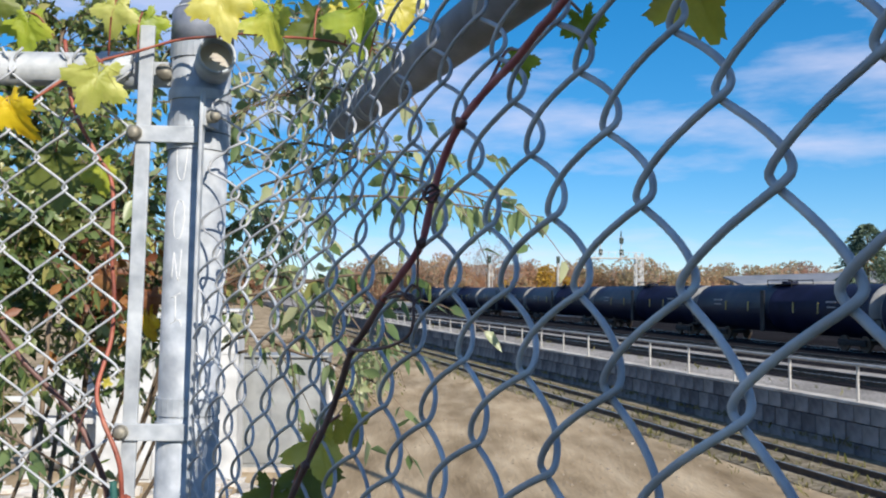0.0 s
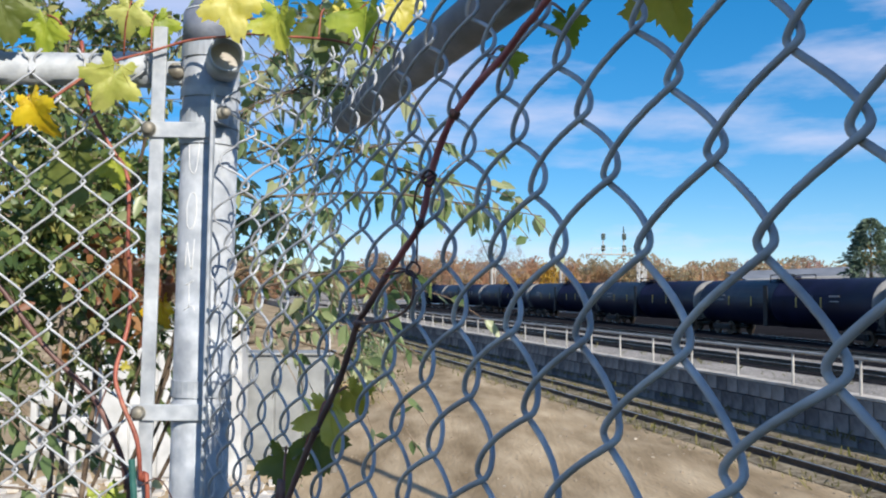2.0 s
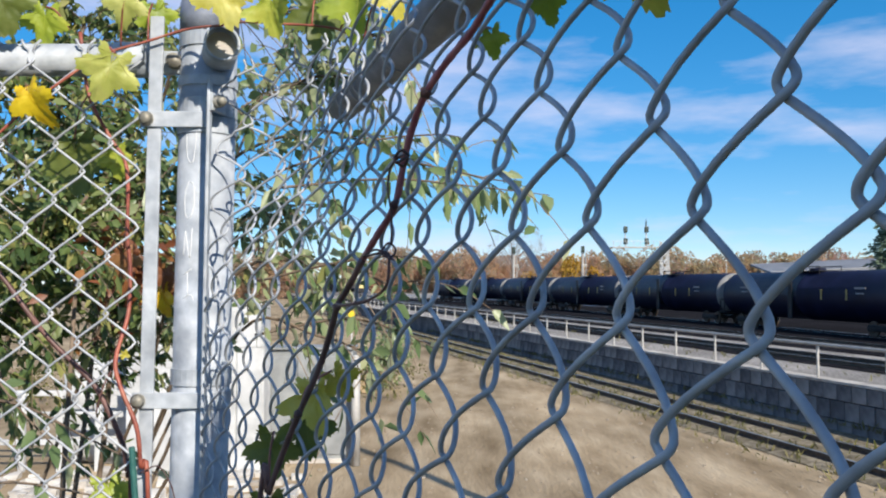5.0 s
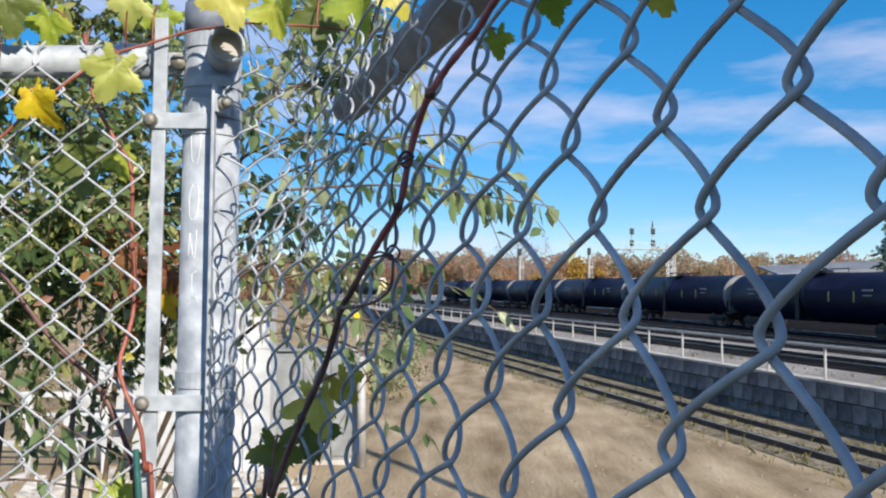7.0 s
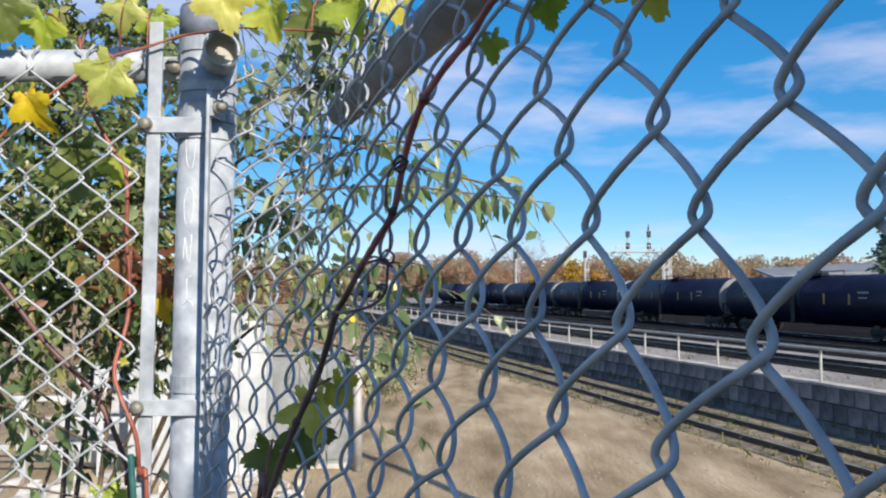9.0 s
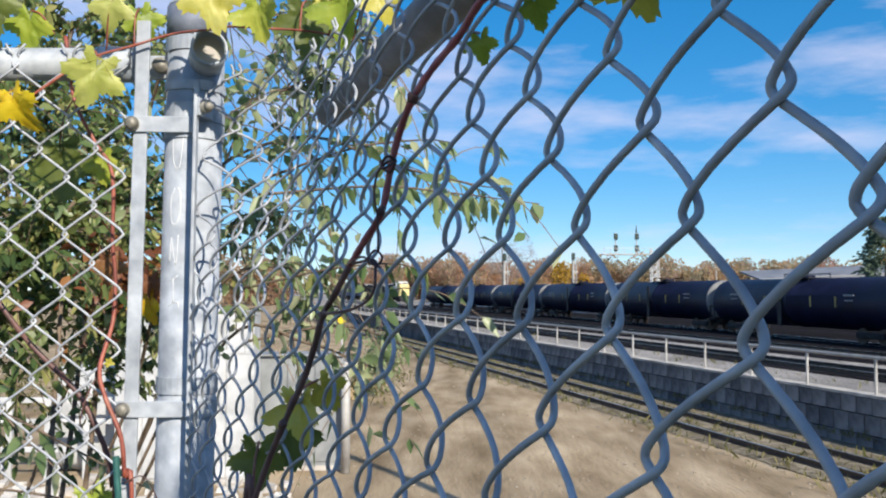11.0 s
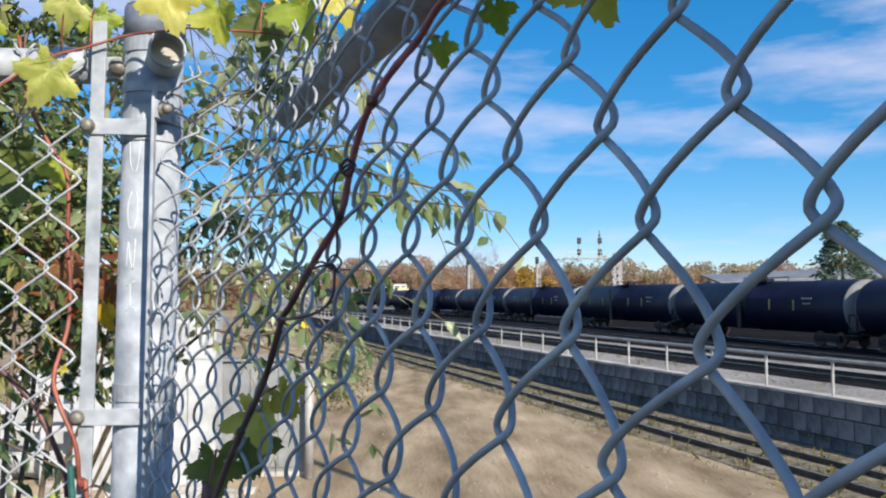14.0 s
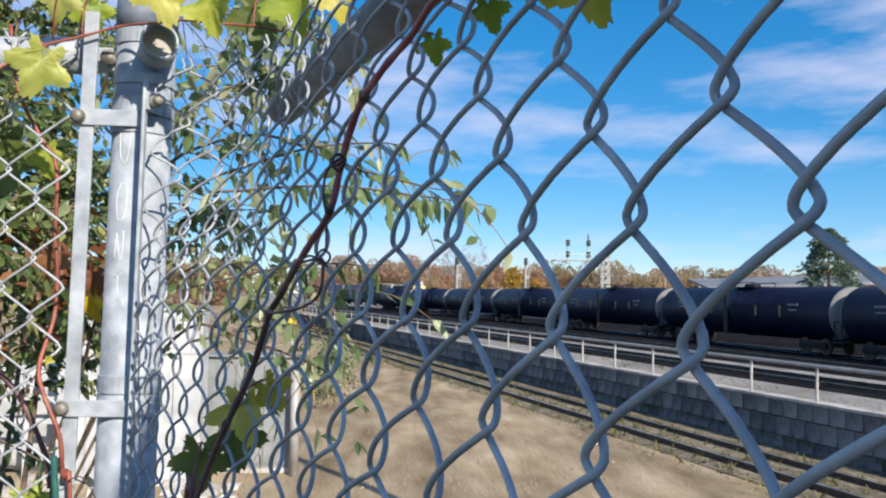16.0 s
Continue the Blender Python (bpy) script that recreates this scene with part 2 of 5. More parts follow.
STONE = material("pale_rubble", [(0.45, 0.41, 0.36), (0.58, 0.54, 0.49), (0.68, 0.65, 0.60)], 5, 5, 0.9, 0, 0.5, 30, island=0.4, bump_dist=0.02)

# ---- mesh helpers ----


def mesh_object(name, verts, faces, mat, parent=None, label="", smooth=False):
    me = bpy.data.meshes.new(name)
    me.from_pydata([tuple(v) for v in verts], [], [tuple(f) for f in faces])
    me.materials.append(mat)
    if smooth:
        me.polygons.foreach_set("use_smooth", [True] * len(me.polygons))
    me.update()
    ob = new(name, me)
    if parent is not None:
        ob.parent = parent
    return tagged(ob, label)


def part(name, bm, mat, parent=None, label="", smooth=False):
    me = bpy.data.meshes.new(name)
    bmesh.ops.recalc_face_normals(bm, faces=bm.faces)
    bm.to_mesh(me)
    bm.free()
    me.materials.append(mat)
    if smooth:
        me.polygons.foreach_set("use_smooth", [True] * len(me.polygons))
    ob = new(name, me)
    if parent is not None:
        ob.parent = parent
    return tagged(ob, label)


def thing(name, label, category, at=(0, 0, 0), group="", kind=""):
    ob = new(name)
    ob.location = at
    ob.empty_display_size = 0.1
    return tagged(ob, label, category, group, kind)


def add_box(bm, c, s, bevel=0.0, m=None):
    r = bmesh.ops.create_cube(bm, size=1.0)
    vs = r["verts"]
    bmesh.ops.transform(bm, matrix=Matrix.Translation(c) @ (m or Matrix()) @ Matrix.Diagonal((*s, 1)), verts=vs)
    if bevel:
        es = list({e for v in vs for e in v.link_edges})
        bmesh.ops.bevel(bm, geom=es, offset=bevel, segments=2, affect="EDGES", profile=0.5)
    return bm


def box(c, s, bevel=0.0, m=None):
    return add_box(bmesh.new(), c, s, bevel, m)


def add_cyl(bm, a, b, r1, r2=None, n=16, cap=True):
    a, b = Vector(a), Vector(b)
    d = b - a
    m = Matrix.Translation((a + b) / 2) @ d.to_track_quat("Z", "Y").to_matrix().to_4x4()
    bmesh.ops.create_cone(bm, cap_ends=cap, segments=n, radius1=r1, radius2=r1 if r2 is None else r2, depth=d.length, matrix=m)
    return bm


def cyl(a, b, r1, r2=None, n=16, cap=True):
    return add_cyl(bmesh.new(), a, b, r1, r2, n, cap)


def spline(pts, per=6):
    """Catmull-Rom through the points."""
    p = [Vector(q) for q in pts]
    p = [2 * p[0] - p[1]] + p + [2 * p[-1] - p[-2]]
    res = []
    for i in range(1, len(p) - 2):
        for k in range(per):
            t = k / per
            a, b, c, d = p[i - 1], p[i], p[i + 1], p[i + 2]
            res.append(0.5 * ((2 * b) + (c - a) * t + (2 * a - 5 * b + 4 * c - d) * t * t + (3 * b - a - 3 * c + d) * t ** 3))
    res.append(p[-2])
    return res


def tube_data(pts, radius, n=6):
    """Vertices and faces of a tube along pts; radius: a number or one for each point."""
    P = np.array([tuple(p) for p in pts], float)
    T = np.gradient(P, axis=0)
    T /= np.linalg.norm(T, axis=1)[:, None] + 1e-12
    ref = np.array([0.31, 0.17, 0.93]) if abs(T[0] @ np.array([0.31, 0.17, 0.93])) < 0.9 else np.array([0.9, 0.3, 0.1])
    A = np.zeros_like(P)
    a = ref
    for i in range(len(P)):
        a = a - T[i] * (a @ T[i])
        a = a / np.linalg.norm(a)
        A[i] = a
    B = np.cross(T, A)
    R = np.broadcast_to(np.asarray(radius, float), (len(P),))
    ang = np.arange(n) * 2 * pi / n
    V = P[:, None, :] + R[:, None, None] * (A[:, None, :] * np.cos(ang)[None, :, None] + B[:, None, :] * np.sin(ang)[None, :, None])
    V = V.reshape(-1, 3)
    F = []
    for i in range(len(P) - 1):
        for k in range(n):
            F.append((i * n + k, i * n + (k + 1) % n, (i + 1) * n + (k + 1) % n, (i + 1) * n + k))
    F.append(tuple(range(n - 1, -1, -1)))
    F.append(tuple((len(P) - 1) * n + k for k in range(n)))
    return V, F


def tube(name, pts, radius, mat, parent=None, n=8, label=""):
    V, F = tube_data(pts, radius, n)
    return mesh_object(name, V, F, mat, parent, label, True)


def taper(n, r0, r1):
    return [r0 + (r1 - r0) * i / max(1, n - 1) for i in range(n)]


# ---- ground ----


def fence_side(x, y):
    return (x - (0.188 - 0.34 * y)) * 0.947


def ground_height(x, y):
    d = max(y - 1.7, fence_side(x, y) - 0.45)
    h = max(0.0, 2.9 - 0.6 * max(0.0, d)) if y < 12 else 0.0
    bumps = 0.05 * noise.noise((x * 0.25, y * 0.25, 3.1)) + 0.02 * noise.noise((x * 1.3, y * 1.3, 0.7))
    dw = (x - 13.6 + 0.2434 * (y - 23.3)) * 0.9716
    trench = 0.45 * min(1.0, max(0.0, (dw + 2.4) / 0.6)) if y > 8 else 0.0
    return h - trench + bumps * min(1.0, max(0.2, d * 0.5))


def make_ground():
    xs = sorted({*np.linspace(-14, 14, 75).round(3), *np.linspace(-60, -14, 20).round(3), *np.linspace(14, 60, 20).round(3), -2500, -900, -300, -120, 120, 300, 900, 2500})
    ys = sorted({*np.linspace(-8, 8, 41).round(3), *np.linspace(8, 60, 70).round(3), -2500, -900, -300, -100, -30, 90, 150, 300, 900, 2500})
    V = [(x, y, ground_height(x, y) if abs(x) < 100 and -40 < y < 100 else (2.9 if y < -20 else -0.02)) for y in ys for x in xs]
    w = len(xs)
    F = [(j * w + i, j * w + i + 1, (j + 1) * w + i + 1, (j + 1) * w + i) for j in range(len(ys) - 1) for i in range(w - 1)]
    ob = mesh_object("ground", V, F, DIRT, None, "packed tan dirt yard below an unseen bank darkened against bounced light", True)
    ob.data.materials.append(EMBANKMENT)
    # unseen faces near the camera take the dark bounce-cutting colour
    for p in ob.data.polygons:
        if p.center.y < 8.0:
            p.material_index = 1
    return tagged(ob, "", "ground", "", "structure")


make_ground()



def wall_behind():
    """Unseen plain wall added behind the camera to shade the near mesh; its raking end leaves the far part of the mesh
    in the sun.
    """
    along, face = Vector((0.883, 0.47, 0)), Vector((0.47, -0.883, 0))
    profile = [(-0.80, 2.6), (3.0, 2.6), (3.0, 5.89), (0.31, 5.89), (0.13, 5.40)]
    V = [along * u + face * t + Vector((0, 0, z)) for t in (1.5, 1.75) for u, z in profile]
    k = len(profile)
    F = [tuple(range(k)), tuple(range(2 * k - 1, k - 1, -1))] + [(j, k + j, k + (j + 1) % k, (j + 1) % k) for j in range(k)]
    bm = bmesh.new()
    vs = [bm.verts.new(v) for v in V]
    for f in F:
        bm.faces.new([vs[i] for i in f])
    tagged(part("wall_behind", bm, CONCRETE), "unseen grey concrete wall with a raking end, added to shade the mesh", "wall", "", "structure")


wall_behind()

# ---- railway yard ----
# the railing wall runs along this line; d is the distance into the raised track side
WALL0 = Vector((13.6, 23.3, 0))
ALONG = Vector((-0.2365, 0.9716, 0)).normalized()
INTO = Vector((ALONG.y, -ALONG.x, 0))


def yard(s, d, z):
    return WALL0 + ALONG * s + INTO * d + Vector((0, 0, z))


def strip(name, profile, s0, s1, mat, label, category, parent=None, step=None):
    """Extrudes a profile of (d, z) along the yard's line."""
    n = 2 if step is None else int((s1 - s0) / step) + 1
    V, F, k = [], [], len(profile)
    for i in range(n):
        s = s0 + (s1 - s0) * i / (n - 1)
        V += [yard(s, d, z) for d, z in profile]
    for i in range(n - 1):
        for j in range(k - 1):
            F.append((i * k + j, (i + 1) * k + j, (i + 1) * k + j + 1, i * k + j + 1))
    return tagged(mesh_object(name, V, F, mat, parent), label, category, "", "structure")


TOP = 1.34
strip("track_terrace", [(0.25, -0.3), (0.25, TOP - 0.03), (3.0, TOP - 0.02), (3.2, TOP - 0.05), (9, TOP - 0.08), (500, TOP - 0.06), (1800, TOP - 0.06)], -120, 900, BALLAST, "raised terrace of pale grey crushed stone ballast", "ballast", step=60)
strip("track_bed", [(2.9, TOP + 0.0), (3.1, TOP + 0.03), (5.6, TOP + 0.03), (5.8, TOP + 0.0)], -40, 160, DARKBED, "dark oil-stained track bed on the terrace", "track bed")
# the far strip's colour stands in for shade on the ground around the train
strip("track_bed_far", [(8.4, TOP - 0.08), (8.7, TOP + 0.02), (74, TOP + 0.01), (78, TOP - 0.07)], -40, 160, DARKBED, "near-black track bed beside the tank train, shade in its colour", "track bed")
strip("gravel_verge", [(-2.45, 0.05), (-2.2, 0.1), (-1.5, 0.0), (-1.0, -0.14), (0.0, -0.18)], -30, 120, SIDING, "pale gravel strip at the foot of the wall", "gravel")
strip("siding_bed", [(-5.0, 0.02), (-4.6, 0.07), (-2.5, 0.08), (-2.3, 0.05)], -30, 120, SIDING, "weedy gravel bed of the sunken siding", "track bed")


def rail_line(d, z, s0, s1, name="rail_track"):
    th = thing(name, "rusty steel rail laid along the yard", "rail", yard(s0, d, z), "siding rails", "structure")
    prof = [(-0.07, 0), (0.07, 0), (0.07, 0.02), (0.015, 0.035), (0.015, 0.12), (0.037, 0.13), (0.037, 0.165), (-0.037, 0.165), (-0.037, 0.13), (-0.015, 0.12), (-0.015, 0.035), (-0.07, 0.02)]
    V = [INTO * a + Vector((0, 0, b)) + ALONG * s for s in (0, s1 - s0) for a, b in prof]
    k = len(prof)
    F = [(j, (j + 1) % k, k + (j + 1) % k, k + j) for j in range(k)]
    mesh_object("web", V, F, STEEL_RAIL, th)
    part("railhead", box(ALONG * (s1 - s0) / 2 + Vector((0, 0, 0.168)), (0.06, s1 - s0, 0.008), 0, Matrix.Rotation(atan2(-ALONG.x, ALONG.y), 4, "Z")), SHINY, th, "worn bright railhead")
    return th


for d, z in ((-4.33, 0.06), (-2.88, 0.06), (3.65, TOP + 0.02), (5.1, TOP + 0.02), (9.7, TOP + 0.02), (11.13, TOP + 0.02)):
    rail_line(d, z, -25, 130)


def make_wall():
    root = thing("retaining_wall", "grey concrete block retaining wall with a pale coping", "wall", yard(0, 0, 0), "", "structure")
    rotm = Matrix.Rotation(atan2(-ALONG.x, ALONG.y), 4, "Z")
    core = box(ALONG * 45 + INTO * 0.2 + Vector((0, 0, 0.5)), (0.2, 130, 1.6), 0, rotm)
    part("core", core, CONCRETE, root)
    me = None
    rnd = random.Random(4)
    L = 0.66
    for row, (z0, z1) in enumerate(((-0.25, 0.17), (0.17, 0.76), (0.76, 1.27))):
        for i in range(-14, 82):
            s = i * L + (0.33 if row % 2 else 0)
            bm = None
            key = "block_%d" % row
            me = bpy.data.meshes.get(key)
            if me is None:
                bm = box((0, 0, 0), (0.3, L - 0.03, z1 - z0 - 0.03), 0.012)
                me = bpy.data.meshes.new(key)
                bm.to_mesh(me)
                bm.free()
                me.materials.append(CONCRETE)
            ob = new("concrete_block", me)
            ob.parent = root
            ob.matrix_basis = Matrix.Translation(ALONG * s + INTO * (0.0 + rnd.uniform(-0.012, 0.012)) + Vector((0, 0, (z0 + z1) / 2))) @ rotm
    for i in range(-4, 34):
        part("coping", box(ALONG * (i * 2.4) + INTO * 0.1 + Vector((0, 0, 1.315)), (0.52, 2.39, 0.09), 0.012, rotm), CAPSTONE, root)
    part("coping", box(ALONG * 101 + INTO * 0.1 + Vector((0, 0, 1.315)), (0.52, 39, 0.09), 0, rotm), CAPSTONE, root)
    # railing on the wall
    rail = thing("guard_railing", "pale grey painted steel guard railing on the wall", "railing", yard(0, 0.05, TOP + 0.02))
    pts = [ALONG * s + Vector((0, 0, 1.07)) for s in (-12, 110)]
    part("handrail", cyl(pts[0], pts[1], 0.052, None, 10), PAINT_GREY, rail)
    for i in range(-4, 37):
        s = i * 3.07 + 2.35
        part("railing_post", cyl(ALONG * s, ALONG * s + Vector((0, 0, 1.05)), 0.045, None, 10), PAINT_GREY, rail)


make_wall()


def train_at(s):
    """Place and heading on the tank train's gently curving track, s metres from the near end."""
    y = 27.0 + s * 0.977
    x = 25.2 - 0.168 * (y - 48.6) - 0.0004 * (y - 48.6) ** 2
    sl = -0.168 - 0.0008 * (y - 48.6)
    return Vector((x, y, TOP)), atan2(-sl, 1.0)


def lathe_x(profile, n=28):
    """Turns (y along, radius) about the y axis."""
    V, F, k = [], [], len(profile)
    for i in range(n):
        a = 2 * pi * i / n
        V += [(r * cos(a), y, r * sin(a)) for y, r in profile]
    for i in range(n):
        for j in range(k - 1):
            F.append((i * k + j, ((i + 1) % n) * k + j, ((i + 1) % n) * k + j + 1, i * k + j + 1))
    return V, F


def tank_car():
    """A tank car along its own y axis, rails at z = 0."""
    car = thing("tank_car", "black railway tank car with pale grey heads", "tank car", (0, 0, 0), "tank cars of the standing train")
    R, H, zc = 1.53, 9.33, 2.26
    prof = [(-H, R), (-H + 1.1, R + 0.004), (-0.06, R + 0.004), (-0.05, R + 0.03), (0.05, R + 0.03), (0.06, R + 0.004), (H - 1.1, R + 0.004), (H, R)]
    V, F = lathe_x(prof)
    tank = mesh_object("tank", [(x, y, z + zc) for x, y, z in V], F, TANK, car, "", True)
    for sgn in (-1, 1):
        hp = [(sgn * (H + 0.42 * sin(a)), R * cos(a)) for a in [pi / 2 * i / 7 for i in range(8)]]
        V, F = lathe_x(hp)
        mesh_object("tank_head", [(x, y, z + zc) for x, y, z in V], F, TANKEND, car, "dusty pale grey tank head", True)
        part("end_platform", box((0, sgn * (H + 0.5), 0.98), (2.7, 0.8, 0.12), 0.02), IRON, car)
        part("coupler", box((0, sgn * (H + 0.75), 0.85), (0.3, 0.3, 0.3), 0.03), IRON, car)
        truck = part("truck", box((0, sgn * 7.2, 0.55), (2.1, 1.9, 0.22), 0.03), IRON, car)
        for wy in (-0.88, 0.88):
            for wx in (-0.75, 0.75):
                part("wheel", cyl((wx - 0.06, sgn * 7.2 + wy, 0.46), (wx + 0.06, sgn * 7.2 + wy, 0.46), 0.46, None, 18), STEEL_RAIL, truck)
        for sx in (-1, 1):
            part("side_frame", box((sx * 0.95, sgn * 7.2, 0.52), (0.14, 2.3, 0.36), 0.04), IRON, truck)
            part("grab_rail", tube_bm([(sx * 1.3, sgn * (H + 0.2), 1.0), (sx * 1.36, sgn * (H + 0.2), 1.9), (sx * 1.36, sgn * (H + 0.5), 1.9), (sx * 1.3, sgn * (H + 0.8), 1.8), (sx * 1.3, sgn * (H + 0.8), 1.0)], 0.025), IRON, car)
    part("centre_sill", box((0, 0, 0.98), (0.7, 2 * H, 0.3), 0.03), IRON, car)
    dome = part("manway", cyl((0, 0, zc + R - 0.1), (0, 0, zc + R + 0.2), 0.5, None, 20), TANK, car)
    part("walkway", box((0, 0, zc + R + 0.02), (1.5, 2.6, 0.05), 0.01), IRON, car)
    for sx in (-1, 1):
        for yy in (-1.3, 1.3):
            part("handrail_post", cyl((sx * 0.75, yy, zc + R - 0.2), (sx * 0.75, yy, zc + R + 0.28), 0.03, None, 6), IRON, dome)
        part("handrail", cyl((sx * 0.75, -1.3, zc + R + 0.28), (sx * 0.75, 1.3, zc + R + 0.28), 0.03, None, 6), IRON, dome)
        part("ladder", box((sx * (R + 0.06), 0.6, 2.1), (0.05, 0.45, 2.6), 0.01), IRON, car)
        for yy in (-5.0, -2.6, 2.4, 5.2):
            part("stripe", box((sx * (R + 0.004), yy, 2.36), (0.02, 0.14, 0.62), 0), YELLOW_MARK, car)
        for yy, ln in ((6.3, 1.1), (-6.2, 0.9)):
            part("stencil_bar", box((sx * (R - 0.015), yy, 2.75), (0.03, ln, 0.1), 0), WHITE_MARK, car)
            part("stencil_bar", box((sx * (R + 0.003), yy, 2.45), (0.03, ln * 0.8, 0.07), 0), WHITE_MARK, car)
    return car


def tube_bm(pts, r, n=6):
    V, F = tube_data(pts, r, n)
    bm = bmesh.new()
    vs = [bm.verts.new(v) for v in V]
    for f in F:
        bm.faces.new([vs[i] for i in f])
    return bm


PITCH, FIRST = 20.0, 29.0
car = tank_car()
for i in range(-1, 6):
    p, a = train_at(FIRST + PITCH * i - 0.15 * i)
    m = Matrix.Translation(p + Vector((0, 0, 0.02))) @ Matrix.Rotation(a, 4, "Z")
    if i == -1:
        car.matrix_basis = m
    else:
        copy_thing(car, m)


def train_track():
    root = thing("train_track", "rusty rails and dark ties beneath the tank train", "track", (0, 0, 0), "", "structure")
    for off in (-0.75, 0.75):
        pts = []
        for k in range(0, 60):
            p, a = train_at(-30 + k * 4.5)
            pts.append(p + Vector((cos(a) * off, sin(a) * off, -0.03)))
        tube("rail", pts, 0.06, SHINY, root, 6)
    # bed colour carries the shade beneath the cars
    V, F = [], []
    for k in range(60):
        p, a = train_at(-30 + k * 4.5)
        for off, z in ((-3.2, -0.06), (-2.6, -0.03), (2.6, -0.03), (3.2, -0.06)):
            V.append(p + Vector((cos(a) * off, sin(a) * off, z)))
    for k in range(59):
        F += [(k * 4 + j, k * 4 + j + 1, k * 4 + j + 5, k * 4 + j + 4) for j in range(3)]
    mesh_object("bed", V, F, DARKBED, root, "dark ballast with the train's shade in its colour")


train_track()


def signal_gantry():
    g = thing("signal_gantry", "white lattice signal gantry with dark signal heads", "signal", (38.9, 150, TOP - 0.1))
    mast = part("lattice_mast", bmesh.new(), WHITE, g)
    bm = bmesh.new()
    for dx in (-0.6, 0.6):
        for dy in (-0.6, 0.6):
            add_cyl(bm, (dx, dy, 0), (dx, dy, 10.2), 0.1, None, 6)
    for i in range(8):
        for dy in (-0.6, 0.6):
            add_cyl(bm, (-0.6, dy, i * 1.25), (0.6, dy, (i + 1) * 1.25), 0.07, None, 5)
            add_cyl(bm, (0.6, dy, i * 1.25), (-0.6, dy, (i + 1) * 1.25), 0.07, None, 5)
    bm.to_mesh(mast.data)
    bm.free()
    part("platform", box((-4.2, 0, 9.3), (9.6, 1.3, 0.22), 0.03), PAINT_GREY, g)
    part("handrail", box((-4.2, -0.6, 10.35), (9.6, 0.06, 0.08), 0), WHITE, g)
    for i in range(9):
        part("baluster", cyl((-8.8 + i * 1.15, -0.6, 9.3), (-8.8 + i * 1.15, -0.6, 10.35), 0.045, None, 5), WHITE, g)
    for x in (-6.65, -3.05):
        part("signal_post", cyl((x, 0.1, 9.3), (x, 0.1, 13.0), 0.11, None, 8), WHITE, g)
        for z in (10.35, 12.35):
            part("signal_head", box((x, -0.2, z), (0.72, 0.3, 1.05), 0.12), SIGNALDARK, g, "dark signal head")
    part("finial", cyl((-3.05, 0.1, 13.0), (-3.05, 0.1, 14.2), 0.16, 0.04, 8), SIGNALDARK, g)
    part("cabinet", box((1.7, -0.4, 0.9), (1.4, 1.0, 1.9), 0.05), WHITE, g)
    for x, h in ((13.1, 8.3), (24.9, 8.4)):
        q = thing("signal_mast", "pale grey signal mast with a dark head", "signal", (x, 150, TOP - 0.1), "signal masts")
        part("pole", cyl((0, 0, 0), (0, 0, h), 0.26, 0.22, 10), PAINT_GREY, q)
        part("signal_head", box((0, -0.3, h + 0.55), (0.6, 0.35, 1.2), 0.1), SIGNALDARK, q)
        part("ladder", box((0.55, 0, h / 2), (0.12, 0.4, h), 0), PAINT_GREY, q)
        part("bracket", box((0.3, 0, h * 0.75), (0.9, 0.3, 0.3), 0.03), PAINT_GREY, q)
    for x, h, y in ((49.5, 6.6, 150), (52.5, 4.6, 150), (63, 7.2, 170)):
        q = thing("line_pole", "thin grey pole beside the tracks", "pole", (x, y, TOP - 0.1), "line poles")
        part("pole", cyl((0, 0, 0), (0, 0, h), 0.13, 0.1, 8), PAINT_GREY, q)


signal_gantry()


def canopy():
    c = thing("platform_canopy", "long grey-roofed station platform canopy on posts", "canopy", (52, 112, TOP - 0.1))
    part("roof", box((1.2, 0, 5.55), (24, 7, 0.25), 0.05, Matrix.Rotation(radians(-2.6), 4, "Y") @ Matrix.Rotation(radians(9), 4, "X")), ROOF, c)
    part("fascia", box((1.2, -3.5, 4.9), (23.8, 0.2, 0.35), 0.02, Matrix.Rotation(radians(-2.6), 4, "Y")), ROOF, c)
    for i in range(7):
        part("post", box((-10 + i * 3.6, -3.0, 2.2), (0.3, 0.3, 4.6), 0.03), PAINT_GREY, c)
        part("post", box((-10 + i * 3.6, 2.6, 2.4), (0.3, 0.3, 4.8), 0.03), PAINT_GREY, c)
    part("back_wall", box((0.5, 3.0, 2.0), (23, 0.3, 4.0), 0.05), IRON, c)
    f = thing("flat_cars", "row of dark low freight cars on a far track", "freight car", (40, 128, TOP - 0.1))
    for i in range(3):
        part("deck", box((-7 + i * 14.5, 0, 2.7), (13.6, 2.8, 0.9), 0.05), IRON, f)
        for k in (-4.5, 4.5):
            part("truck", box((-7 + i * 14.5 + k, 0, 1.1), (2.6, 2.2, 2.3), 0.1), IRON, f)
    for i in range(14):
        part("stake", box((-13.5 + i * 3.1, -1.3, 3.5), (0.18, 0.18, 1.0), 0), IRON, f)


canopy()


def through_line(y):
    """Place and heading on the through track beyond the standing tank train."""
    q = y - 48.6
    slope = -0.168 - 0.0008 * q
    n = sqrt(1 + slope * slope)
    return Vector((25.2 - 0.168 * q - 0.0004 * q * q + 5.0 / n, y - 5.0 * slope / n, TOP + 0.4)), atan2(-slope, 1.0)


